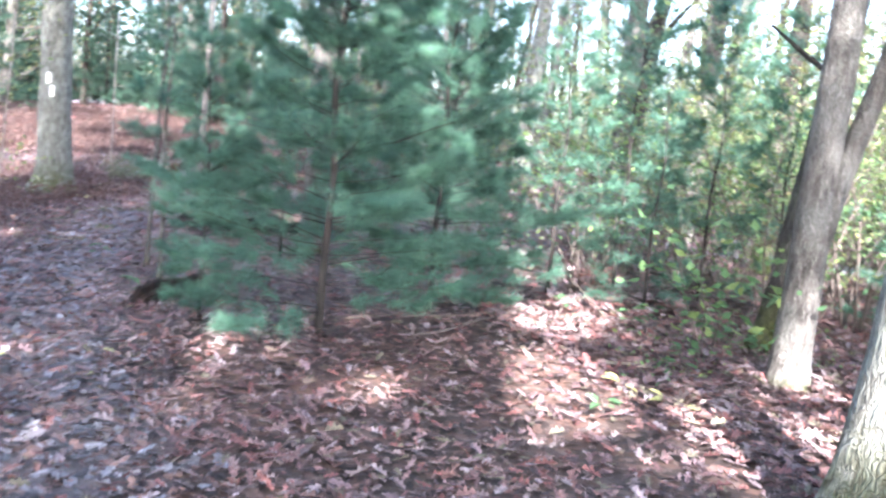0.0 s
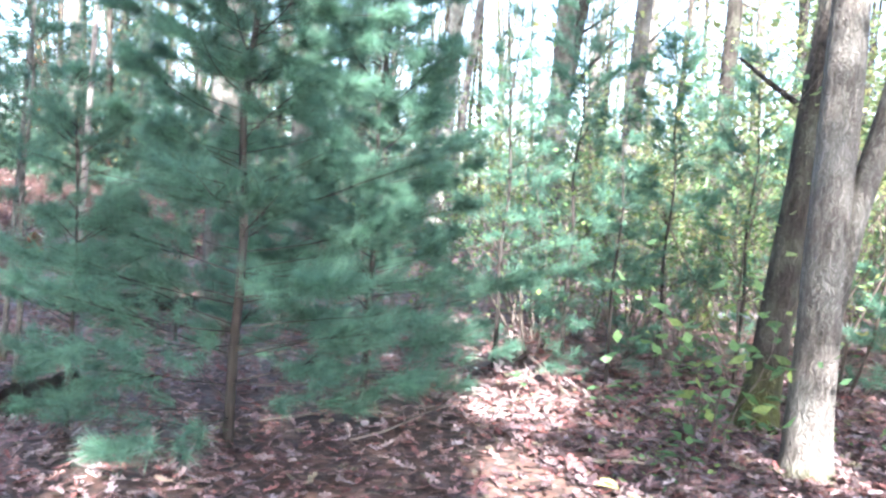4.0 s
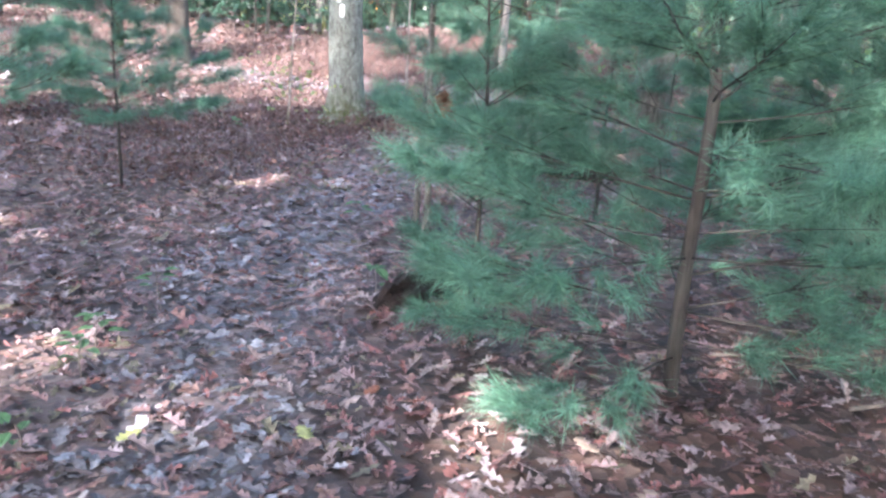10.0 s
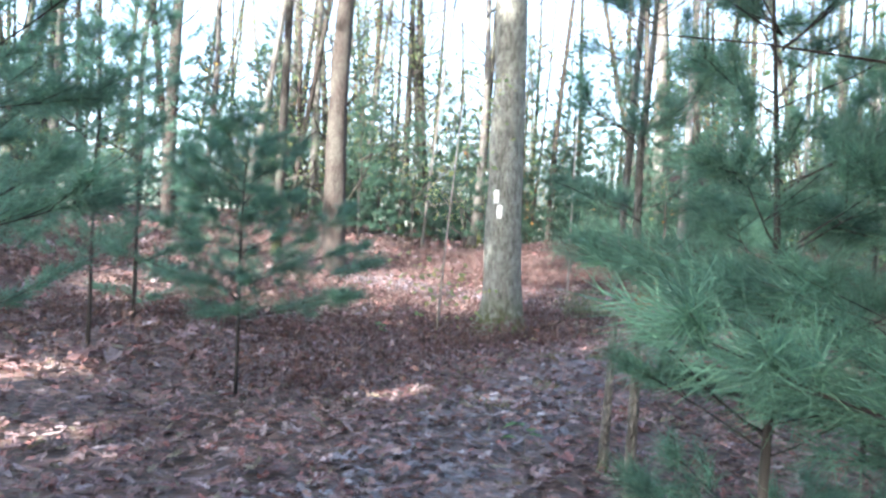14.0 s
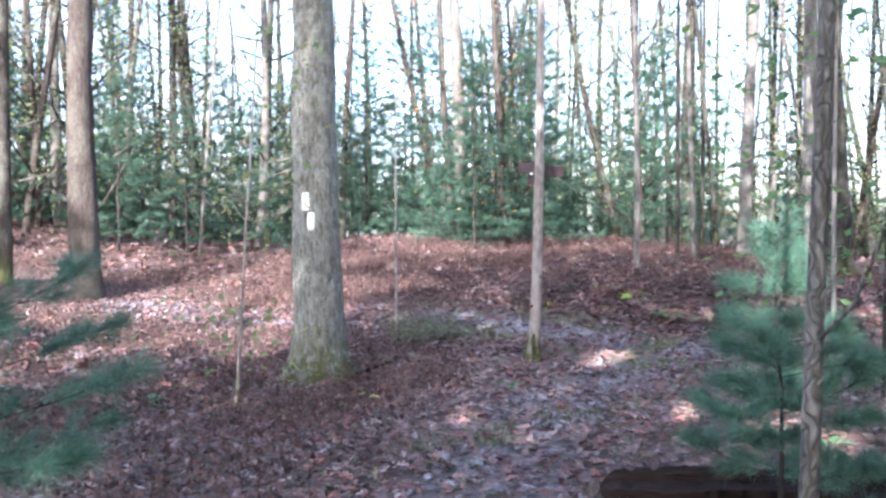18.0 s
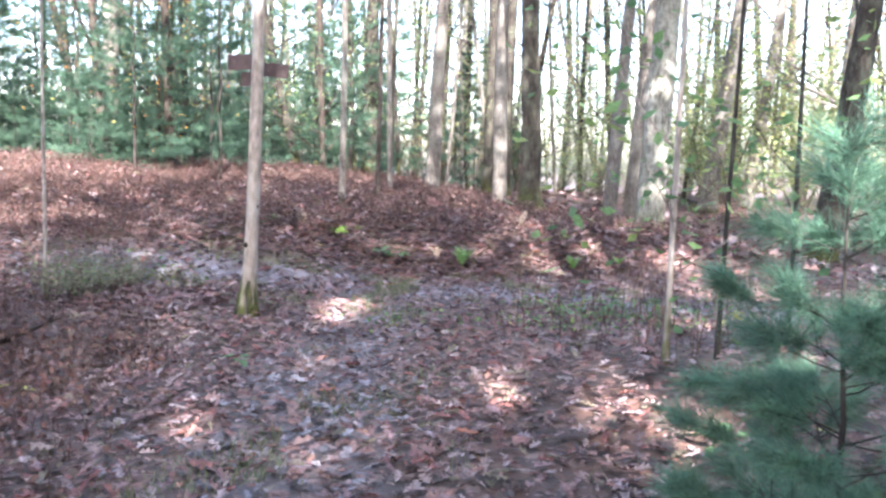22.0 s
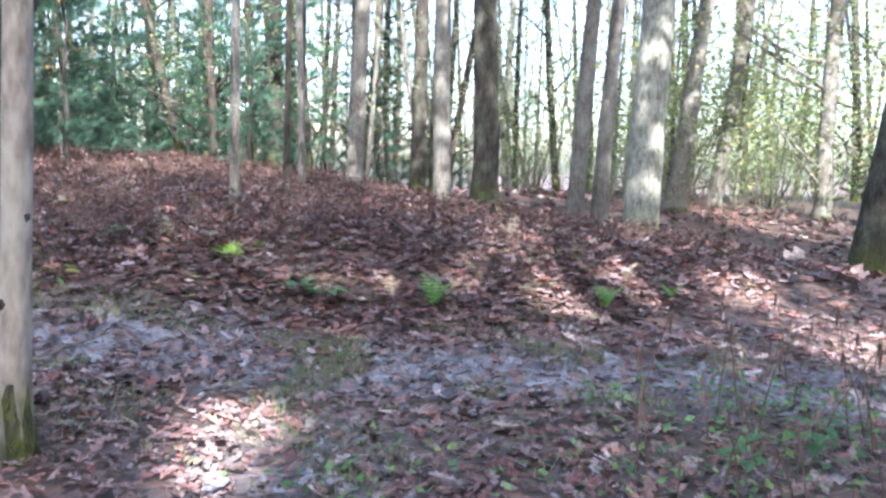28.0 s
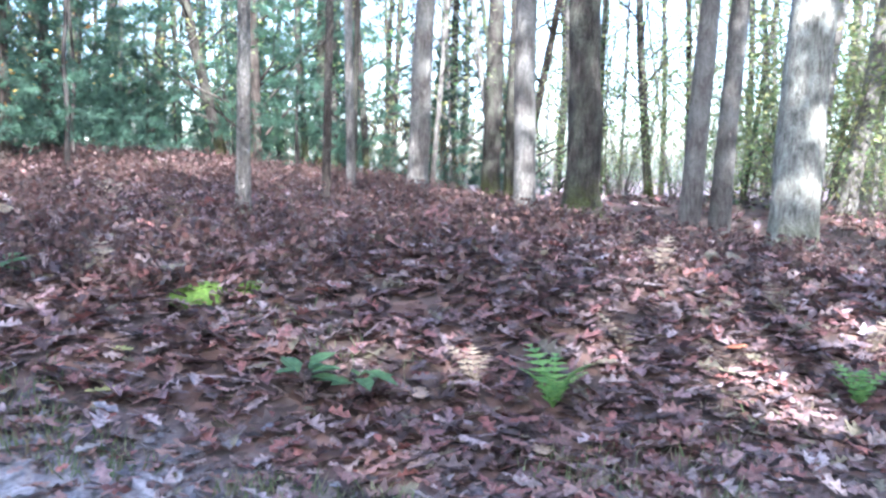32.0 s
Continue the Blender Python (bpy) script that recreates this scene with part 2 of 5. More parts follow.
def land(x, y):
    """Height of the ground: a nearly level trail, a low mound beyond the crossing path, and a slope rising behind the blazed oak."""
    d = 0.304 * (x - 5.2) + 0.953 * (y - 1.47)
    amp = table(x, [(-4, 0.02), (0, 0.25), (3.0, 0.56), (5.5, 0.62), (8, 0.42), (9.5, 0.24), (10.7, 0.0), (12, -0.05)])
    z = 0.05 + amp * step(-0.7, 1.3, d)
    rise = table(d, [(2, 0), (6, 0.2), (12, 0.66), (14, 0.74), (90, 0.74)])
    z += rise * table(x, [(-2, 0.35), (3, 0.6), (5, 1.0)]) - 0.05 * max(0.0, d - 15.0) * table(x, [(2, 0.0), (6, 1.0)])
    z += 0.025 * max(0.0, min(-x - 1.5, 12.0)) - 0.2 * step(9.5, 13, x) * step(-3, 1, d)
    z -= 0.2 * math.exp(-(x * x + (y + 0.3) ** 2) / 4.5) + 0.07 * step(-13.5, -11.5, y) * (1 - step(-6.0, -3.0, y))
    z += 0.2 * math.exp(-((x - 4.2) ** 2 + (y + 3.4) ** 2) / 1.2) - 0.1 * step(-9.0, -7.0, y) * (1 - step(-2.5, 0.0, y)) * (1 - step(-0.8, 0.8, x))
    z += 0.7 * step(3.0, 15.0, y) * (1 - step(0.5, 4.5, x)) + 0.8 * step(2.0, 9.0, -x) * step(-9.0, 2.0, y)
    z += 0.03 * noise.noise((x * 0.7, y * 0.7, 0.3)) + 0.012 * noise.noise((x * 2.3, y * 2.3, 4.0))
    return z


# centre lines of the walked trail and of the path that crosses it
TRAIL = [(1.2, -18.0), (1.6, -14.5), (1.1, -11.5), (0.7, -9.3), (0.72, -7.4), (0.95, -5.8), (1.45, -3.8), (2.4, -1.9), (3.2, -0.6)]
CROSS = [(-5.0, 5.6), (-1.5, 4.0), (1.2, 2.9), (2.7, 1.95), (3.45, 1.25), (4.15, 0.55), (4.75, 0.05), (5.5, -0.7), (7.0, -2.2), (8.0, -2.9), (13, -6)]


def from_line(x, y, line):
    best = 99.0
    for (ax, ay), (bx, by) in zip(line, line[1:]):
        ux, uy = bx - ax, by - ay
        t = max(0.0, min(1.0, ((x - ax) * ux + (y - ay) * uy) / (ux * ux + uy * uy)))
        best = min(best, math.hypot(x - ax - t * ux, y - ay - t * uy))
    return best


def bare_soil(x, y):
    """How much of the soil shows: most on the crossing path, little on the leafy trail."""
    wob = 0.3 * noise.noise((x * 1.1, y * 1.1, 7.0)) + 0.15 * noise.noise((x * 3.0, y * 3.0, 1.0))
    return max(0.3 * (1 - step(0.2, 0.7, from_line(x, y, TRAIL) + wob)), (1 - step(0.2, 0.7, from_line(x, y, CROSS) + wob)) * step(0.8, 2.4, x))


def on_path(x, y):
    wob = 0.25 * noise.noise((x * 0.9, y * 0.9, 7.0))
    return max(1 - step(0.15, 0.6, from_line(x, y, TRAIL) + wob), 1 - step(0.3, 0.85, from_line(x, y, CROSS) + wob))


# ================= mesh helpers =================


def mesh_object(name, verts, faces, mat, parent=None, label="", smooth=False):
    me = bpy.data.meshes.new(name)
    me.from_pydata(verts, [], faces)
    me.materials.append(mat)
    if smooth:
        me.shade_smooth()
    ob = new(name, me)
    if parent:
        ob.parent = parent
    if label:
        ob["label"] = label
    return ob


def thing(name, x, y, label, category, group="", z=None, turn=0.0, size=1.0):
    ob = new(name)
    ob.empty_display_size = 0.2
    ob.matrix_world = Matrix.LocRotScale((x, y, land(x, y) if z is None else z), Euler((0, 0, turn)), (size, size, size))
    return tagged(ob, label, category, group)


def tube(points, radii, sides=10, rough=0.0, seed=0.0, verts=None, faces=None):
    """A closed, tapered limb along the points, added to verts and faces."""
    verts = [] if verts is None else verts
    faces = [] if faces is None else faces
    first = len(verts)
    pts = [Vector(p) for p in points]
    side = None
    for i, p in enumerate(pts):
        way = (pts[min(i + 1, len(pts) - 1)] - pts[max(i - 1, 0)]).normalized()
        if side is None:
            side = way.orthogonal().normalized()
        side = (side - way * side.dot(way)).normalized()
        up = way.cross(side)
        for k in range(sides):
            a = 2 * math.pi * k / sides
            r = radii[i]
            if rough:
                r *= 1 + rough * noise.noise((math.cos(a) * 1.7 + seed, math.sin(a) * 1.7, p.z * 1.4 + seed))
            verts.append(tuple(p + r * (math.cos(a) * side + math.sin(a) * up)))
    for i in range(len(pts) - 1):
        for k in range(sides):
            a, b = first + i * sides + k, first + i * sides + (k + 1) % sides
            faces.append((a, b, b + sides, a + sides))
    last = first + (len(pts) - 1) * sides
    faces.append(tuple(range(last, last + sides)))
    faces.append(tuple(range(first + sides - 1, first - 1, -1)))
    return verts, faces


def trunk_mesh(height, radius, lean=(0, 0), seed=0, flare=0.5, top=0.45, sides=14, bend=0.08, wave=2.2):
    rng = random.Random(seed)
    zs = [-0.25, -0.02, 0.06, 0.16, 0.3, 0.5, 0.8]
    z = 1.2
    while z < height:
        zs.append(z)
        z += 0.5
    zs.append(height)
    ph = rng.uniform(0, 6)
    pts, rad = [], []
    for z in zs:
        f = z / height
        pts.append((lean[0] * max(z, 0) + bend * radius * 3 * (math.sin(ph + wave * f * 2) - math.sin(ph)) * min(1, max(z, 0)),
                    lean[1] * max(z, 0) + bend * radius * 3 * (math.cos(ph + 1.7 * f * 2) - math.cos(ph)) * min(1, max(z, 0)), z))
        rad.append(radius * (1 - (1 - top) * max(f, 0)) * (1 + flare * math.exp(-max(z, -0.1) / 0.16)))
    return tube(pts, rad, sides, 0.13 + 0.05 * flare, seed * 1.3), pts, rad


def limbs_mesh(pts, rad, seed, low=0.45, count=9, reach=2.2, fine=2):
    """Bare side branches with twigs on the upper part of a trunk."""
    rng = random.Random(seed + 500)
    verts, faces, tips = [], [], []
    top = len(pts) - 1
    for _ in range(count):
        i = rng.randint(int(top * low), top)
        base, r0 = Vector(pts[i]), rad[i] * rng.uniform(0.2, 0.4)
        a = rng.uniform(0, 2 * math.pi)
        out = Vector((math.cos(a), math.sin(a), rng.uniform(0.25, 0.9))).normalized()
        ln = reach * rng.uniform(0.5, 1.0)
        line = [base]
        for k in range(1, 5):
            out = (out + Vector((rng.uniform(-.25, .25), rng.uniform(-.25, .25), rng.uniform(-.1, .25)))).normalized()
            line.append(line[-1] + out * ln / 4)
        tube(line, [r0 * (1 - 0.2 * k) for k in range(5)], 5, 0, 0, verts, faces)
        tips.append(line[-1])
        for _ in range(fine):
            s = line[rng.randint(1, 3)]
            w = (out + Vector((rng.uniform(-1, 1), rng.uniform(-1, 1), rng.uniform(-.3, .6)))).normalized()
            e = s + w * ln * rng.uniform(0.2, 0.45)
            tube([s, (s + e) / 2 + Vector((0, 0, 0.03)), e], [r0 * 0.4, r0 * 0.28, r0 * 0.12], 4, 0, 0, verts, faces)
            tips.append(e)
    return verts, faces, tips


def leaves_mesh(centres, size, per, spread, seed, flat=0.5):
    """Small folded leaves round the given places, as vertices and faces."""
    rng = np.random.default_rng(seed)
    c = np.repeat(np.array([tuple(p) for p in centres], float), per, axis=0)
    c += rng.normal(0, spread, c.shape) * (1, 1, 0.6)
    n = len(c)
    a = rng.uniform(0, 2 * np.pi, n)
    u = np.stack([np.cos(a), np.sin(a), rng.normal(0, flat, n)], 1)
    u /= np.linalg.norm(u, axis=1)[:, None]
    w = np.cross(u, rng.normal(0, flat, (n, 3)) + (0, 0, 1))
    w /= np.linalg.norm(w, axis=1)[:, None]
    nrm = np.cross(u, w)
    s = (size * rng.uniform(0.6, 1.3, n))[:, None]
    v = np.stack([c - u * s * 0.5, c + w * s * 0.3 + nrm * s * 0.08, c + u * s * 0.55, c - w * s * 0.3 + nrm * s * 0.08], 1).reshape(-1, 3)
    f = np.arange(n)[:, None] * 4 + np.array([[0, 1, 2, 3]])
    return v, f


def array_object(name, v, f, mat, parent=None, label=""):
    me = bpy.data.meshes.new(name)
    v, f = np.asarray(v, np.float32), np.asarray(f, np.int32)
    k = f.shape[1]
    me.vertices.add(len(v))
    me.vertices.foreach_set("co", v.ravel())
    me.loops.add(f.size)
    me.loops.foreach_set("vertex_index", f.ravel())
    me.polygons.add(len(f))
    me.polygons.foreach_set("loop_start", np.arange(0, f.size, k, dtype=np.int32))
    me.update(calc_edges=True)
    me.materials.append(mat)
    ob = new(name, me)
    if parent:
        ob.parent = parent
    if label:
        ob["label"] = label
    return ob


def stem_of(tree):
    return next(c for c in tree.children if c.name.startswith("trunk"))


# ================= trees =================
# sunlit places on the ground: x, y, half-width
SUNLIT = [(3.8, -10.9, 0.52), (4.72, -9.3, 0.36), (5.3, -8.85, 0.28), (4.46, -12.1, 0.4), (5.0, -12.3, 0.35), (1.95, -10.1, 0.1), (-0.5, -9.75, 0.26), (-1.1, -9.35, 0.3), (0.0, -9.62, 0.18), (-1.4, 5.7, 1.1), (0.1, 6.6, 0.6), (-2.6, 6.6, 0.9),
          (-4.5, -0.4, 0.7), (-2.1, 2.3, 0.7), (3.12, -0.1, 0.3), (0.7, 5.6, 0.4), (1.6, 5.8, 0.35), (6.3, 1.3, 0.24), (7.2, 1.5, 0.18), (8.0, 0.95, 0.26), (7.85, -0.6, 0.25), (3.28, -3.85, 0.3), (4.4, -3.3, 0.2), (2.9, -2.9, 0.2), (8.6, 7.4, 0.4), (7.3, -0.8, 0.3), (5.7, -10.9, 0.22), (2.72, -10.85, 0.1), (-0.9, 1.8, 0.5), (-2.6, 0.4, 0.8), (-0.4, 3.8, 0.6), (-5.2, 3.0, 0.9), (-3.1, -6.2, 0.5), (-4.3, -1.4, 0.5), (0.08, -5.6, 0.2), (-1.76, -7.6, 0.3), (-0.93, -4.4, 0.14), (-1.5, 7.5, 1.5),
          (-3.4, 4.2, 1.1), (-1.2, 9.5, 1.8), (-5.5, 9.5, 1.8), (9.5, -5.5, 1.2), (12.5, -3.5, 2.5), (6.4, -6.2, 0.8), (8.2, -8.2, 0.5), (14.5, -8.0, 1.6), (4.6, -7.2, 0.5), (-5.0, 15.0, 2.0), (-2.0, 20.0, 2.5), (5.0, 19.0, 0.9), (19.0, 6.0, 3.0), (14.0, 20.0, 2.5), (-9.0, 8.0, 1.5)]
along = (math.sin(radians(SUN_HEADING)), math.cos(radians(SUN_HEADING)))


def lit_by(c):
    """True where a leaf at c would shade one of the sunlit places."""
    gx, gy = c[:, 0] - sun_way.x / sun_way.z * c[:, 2], c[:, 1] - sun_way.y / sun_way.z * c[:, 2]
    hit = np.zeros(len(c), bool)
    for x, y, r in SUNLIT:
        u = (gx - x) * along[0] + (gy - y) * along[1]
        w = (gx - x) * along[1] - (gy - y) * along[0]
        hit |= (u / (r * 1.7 + 0.12)) ** 2 + (w / (r + 0.1)) ** 2 < 1
    return hit


def big_tree(x, y, height, radius, mat, label, lean=(0, 0), seed=0, flare=0.5, low=0.5, count=7, group="", name="tree", sides=14, leaf=None, reach=2.2, fine=2, leaf_size=0.09, leaf_count=12, leaf_spread=0.3, crown=0, bend=0.17):
    t = thing(name, x, y, label, "tree", group)
    (v, f), pts, rad = trunk_mesh(height, radius, lean, seed, flare, sides=sides, bend=bend)
    mesh_object("trunk", v, f, mat, t, smooth=True)
    if count:
        v, f, tips = limbs_mesh(pts, rad, seed, low, count, reach, fine)
        tagged(mesh_object("branchwork", v, f, mat, t, smooth=True), kind="stuff")
        if leaf:
            lv, lf = leaves_mesh(tips, leaf_size, leaf_count, leaf_spread, seed)
            tagged(array_object("crown", lv, lf, leaf, t), kind="stuff")
    # overhead leaves added for their shade, with gaps cut towards the SUNLIT places
    if crown:
        rnd = np.random.default_rng(seed + 900)
        q = rnd.normal(0, 1, (crown, 3))
        q /= np.linalg.norm(q, axis=1)[:, None]
        q *= rnd.uniform(0.25, 1, (crown, 1)) ** 0.5 * (3.0, 3.0, 2.2)
        q += (lean[0] * height, lean[1] * height, height + 0.3)
        q = q[~lit_by(q + (x, y, land(x, y)))]
        lv, lf = leaves_mesh(q, 0.38, 1, 0.02, seed)
        tagged(array_object("treetop", lv, lf, LEAF_CANOPY, t), kind="stuff")
    return t


def pine_parts(height, spread, seed, tufts_per_m=40, needles=20, needle=0.1, width=0.0026, low=0.06, whorl=0.3, dead=0.12, skirt=False):
    """A young white pine: trunk, whorled branches and needle tufts, as three meshes round the origin."""
    rng = random.Random(seed)
    nrng = np.random.default_rng(seed)
    tr_v, tr_f = [], []
    n = max(6, int(height / 0.3))
    line = [(0.012 * height * math.sin(1.3 * k + seed) * k / n, 0.012 * height * math.cos(1.7 * k + seed) * k / n, -0.1 + (height + 0.1) * k / n) for k in range(n + 1)]
    r0 = 0.006 + 0.0055 * height
    tube(line, [r0 * (1 - 0.93 * k / n) for k in range(n + 1)], 8, 0.1, seed, tr_v, tr_f)
    br_v, br_f, tufts = [], [], []
    z = height * low
    while z < height * 0.97:
        f = z / height
        reach = spread * (0.35 + 0.65 * math.sin(math.pi * min(1, 0.32 + 0.68 * (1 - f)))) * (1 - f) ** 0.55 * 1.25
        if skirt:
            reach = spread * (1 - f) ** 0.95 * (0.8 + 0.35 * rng.random())
        elif f < 0.22:
            reach *= 0.55 + 2.0 * f
        a0 = rng.uniform(0, 6.3)
        for k in range(rng.randint(4, 6)):
            a = a0 + k * 2 * math.pi / 5 + rng.uniform(-.3, .3)
            ln = reach * rng.uniform(0.65, 1.1)
            p = Vector(line[min(n, int(f * n))])
            p.z = z + rng.uniform(-.05, .05)
            way = Vector((math.cos(a), math.sin(a), (0.02 if skirt else 0.18) + 0.55 * f))
            pts = [p.copy()]
            m = 5
            for j in range(m):
                way = (way + Vector((rng.uniform(-.18, .18), rng.uniform(-.18, .18), rng.uniform(-.06, .12)))).normalized()
                p = p + way * ln / m
                pts.append(p.copy())
            rb = 0.002 + 0.0036 * ln
            tube(pts, [rb * (1 - 0.15 * j) for j in range(m + 1)], 4, 0, 0, br_v, br_f)
            bare = rng.random() < dead and f < 0.35
            if bare:
                continue
            # side shoots carry the tufts, thickest towards their tips
            shoots = [(pts[-2], way, ln / m)]
            for c in range(max(3, int(ln * 13))):
                s = rng.uniform(0.2, 0.98) * m
                at = min(m - 1, int(s))
                q = pts[at].lerp(pts[at + 1], s - at)
                side = Vector((-way.y, way.x, 0)) * (-1) ** c
                go = (way * rng.uniform(0.5, 1.0) + side * rng.uniform(0.5, 1.1) + Vector((0, 0, rng.uniform(-.15, .3)))).normalized()
                size = ln * 0.42 * (1 - s / m) ** 0.6 * rng.uniform(0.55, 1.1) + 0.06
                shoots.append((q, go, size))
                tube([q, q + go * size], [0.0022, 0.001], 3, 0, 0, br_v, br_f)
            sparse = 0.78 if skirt and f < 0.2 else 1.0
            for _ in range(int(ln * tufts_per_m * sparse)):
                q, go, size = rng.choice(shoots)
                s = rng.uniform(0.1, 1.0) ** 0.7
                w = (go + Vector((rng.uniform(-.35, .35), rng.uniform(-.35, .35), rng.uniform(-.1, .4)))).normalized()
                tufts.append((*(q + go * size * s + Vector((0, 0, rng.uniform(-.012, .02)))), *w))
        z += whorl * rng.uniform(0.75, 1.25) * (1 - 0.35 * f)
    tufts.append((*line[-1], 0, 0, 1))
    t = np.repeat(np.array(tufts), needles, axis=0)
    k = len(t)
    c = t[:, :3] + nrng.normal(0, 0.007, (k, 3)) + t[:, 3:] * nrng.uniform(-0.04, 0.03, (k, 1))
    d = t[:, 3:] * 0.95 + nrng.normal(0, 0.5, (k, 3))
    d /= np.linalg.norm(d, axis=1)[:, None]
    sd = np.cross(d, nrng.normal(0, 1, (k, 3)))
    sd /= np.linalg.norm(sd, axis=1)[:, None]
    ln = needle * nrng.uniform(0.7, 1.25, (k, 1))
    v = np.stack([c - sd * width, c + sd * width, c + d * ln + np.array([0, 0, -0.01])], 1).reshape(-1, 3)
    f = np.arange(k)[:, None] * 3 + np.array([[0, 1, 2]])
    return (tr_v, tr_f), (br_v, br_f), (v, f)


def pine(x, y, height, spread, seed, label, trunk=None, turn=0.0, group="young pines", **more):
    t = thing("young_pine", x, y, label, "tree", group, turn=turn)
    a, b, c = pine_parts(height, spread, seed, **more)
    mesh_object("trunk", *a, trunk or BARK_PINE, t, smooth=True)
    tagged(mesh_object("branchwork", *b, BARK_PINE, t, smooth=True), kind="stuff")
    tagged(array_object("foliage", *c, NEEDLES, t), kind="stuff")
    return t


def pose_at(x, y, turn=0.0, size=1.0, tall=1.0):
    return Matrix.LocRotScale((x, y, land(x, y)), Euler((0, 0, turn)), (size, size, size * tall))


# ================= ground =================


def ground_sheet():
    xs = np.concatenate([[-600, -300, -150, -90, -60, -45, -34, -27, -22, -18], np.arange(-15, 19.01, 0.2), [21, 24, 28, 34, 42, 54, 75, 120, 250, 600]])
    ys = np.concatenate([[-600, -300, -150, -90, -60, -45, -34, -27, -22, -19], np.arange(-17, 16.01, 0.2), [18, 21, 25, 30, 37, 46, 60, 90, 150, 300, 600]])
    verts = [(float(x), float(y), land(x, y) if abs(x) < 60 and abs(y) < 60 else land(max(-60, min(60, x)), max(-60, min(60, y)))) for y in ys for x in xs]
    nx = len(xs)
    faces = [(j * nx + i, j * nx + i + 1, (j + 1) * nx + i + 1, (j + 1) * nx + i) for j in range(len(ys) - 1) for i in range(nx - 1)]
    m, n, l, b = material("forest_floor", 0.85)
    co = n.new("ShaderNodeTexCoord").outputs["Object"]
    cell = n.new("ShaderNodeTexVoronoi")
    cell.inputs["Scale"].default_value = 17.0
    cell.inputs["Randomness"].default_value = 1.0
    warp = noise_node(n, l, co, 9.0, 3.0)
    add = n.new("ShaderNodeMixRGB")
    add.blend_type = "ADD"
    add.inputs[0].default_value = 0.12
    l.new(co, add.inputs[1])
    l.new(warp.outputs["Color"], add.inputs[2])
    l.new(add.outputs[0], cell.inputs["Vector"])
    sep = n.new("ShaderNodeSeparateColor")
    l.new(cell.outputs["Color"], sep.inputs[0])
    r = ramp(n, [(0.0, (0.04, 0.031, 0.029)), (0.2, (0.09, 0.06, 0.052)), (0.4, (0.06, 0.045, 0.041)), (0.58, (0.12, 0.08, 0.07)), (0.76, (0.085, 0.068, 0.064)), (0.9, (0.16, 0.12, 0.11))], True)
    l.new(sep.outputs[0], r.inputs[0])
    big = noise_node(n, l, co, 0.8, 4.0)
    br = ramp(n, [(0.3, (0.75, 0.72, 0.72)), (0.7, (1.2, 1.1, 1.05))])
    l.new(big.outputs[0], br.inputs[0])
    leaves = mixed(n, l, 1.0, r.outputs[0], br.outputs[0], "MULTIPLY")
    grit = noise_node(n, l, co, 55.0, 5.0)
    soil = ramp(n, [(0.3, (0.12, 0.12, 0.145)), (0.55, (0.225, 0.225, 0.26)), (0.75, (0.31, 0.31, 0.35))])
    l.new(grit.outputs[0], soil.inputs[0])
    bare = n.new("ShaderNodeAttribute")
    bare.attribute_name = "bare_soil"
    l.new(mixed(n, l, bare.outputs["Fac"], leaves, soil.outputs[0]), b.inputs["Base Color"])
    b.inputs["Roughness"].default_value = 0.6
    bumped(n, l, b, cell.outputs["Distance"], 0.4, 0.02)
    g = mesh_object("ground", verts, faces, m, smooth=True)
    worn = g.data.attributes.new("bare_soil", "FLOAT", "POINT")
    worn.data.foreach_set("value", [bare_soil(x, y) if -6 < x < 14 and -18 < y < 7 else 0.0 for x, y, z in verts])
    return tagged(g, "uneven woodland floor under brown fallen leaves", "ground", kind="structure")


ground_sheet()


def litter(name, count, where, size, mat, seed, label, lift=0.012, curl=0.22, lobed=False):
    """Fallen leaves lying on the ground: lobed outlines, curled, each tilted its own way."""
    rng = np.random.default_rng(seed)
    xy = where(rng, count)
    n = len(xy)
    z = np.array([land(x, y) for x, y in xy])
    a = rng.uniform(0, 2 * np.pi, n)
    tilt = rng.normal(0, 0.27, (n, 2))
    u = np.stack([np.cos(a), np.sin(a), tilt[:, 0]], 1)
    w = np.stack([-np.sin(a), np.cos(a), tilt[:, 1]], 1)
    s = (size * rng.uniform(0.55, 1.45, n))[:, None]
    c = np.column_stack([xy, z + lift + rng.exponential(0.014, n)])
    up = np.array([[0, 0, 1.0]])
    k = rng.uniform(-1, 1.6, n)[:, None] * curl
    side = [(-0.3, 0.22, 0.7), (-0.17, 0.09, 0.25), (0.05, 0.37, 1.0), (0.15, 0.12, 0.3), (0.38, 0.23, 0.8)] if lobed else [(-0.2, 0.32, 0.8), (0.02, 0.14, 0.3), (0.28, 0.34, 1.0)]
    out = [(-0.55, 0.0, 0.0), *side, (0.6, 0.0, 0.2), *((p, -0.94 * q, h) for p, q, h in reversed(side))]
    m, half = len(out), len(side) + 1
    v = np.stack([c + s * (p * u + q * w + h * k * up) for p, q, h in out], 1).reshape(-1, 3)
    faces = []
    for first in range(0, n * m, m):
        faces += [tuple(range(first, first + half + 1)), (first, *range(first + half, first + m))]
    ob = mesh_object(name, v.tolist(), faces, mat)
    return tagged(ob, label, "leaves", kind="stuff")


def strewn(box, keep):
    def pick(rng, count):
        x0, y0, x1, y1 = box
        xy = rng.uniform((x0, y0), (x1, y1), (count, 2))
        odds = rng.uniform(0, 1, count)
        return np.array([p for p, o in zip(xy, odds) if o < keep(*p)])
    return pick


def near_walk(x, y):
    d = min(from_line(x, y, TRAIL), from_line(x, y, CROSS) + 0.5)
    return max(0.18, 1.05 - 0.17 * d)


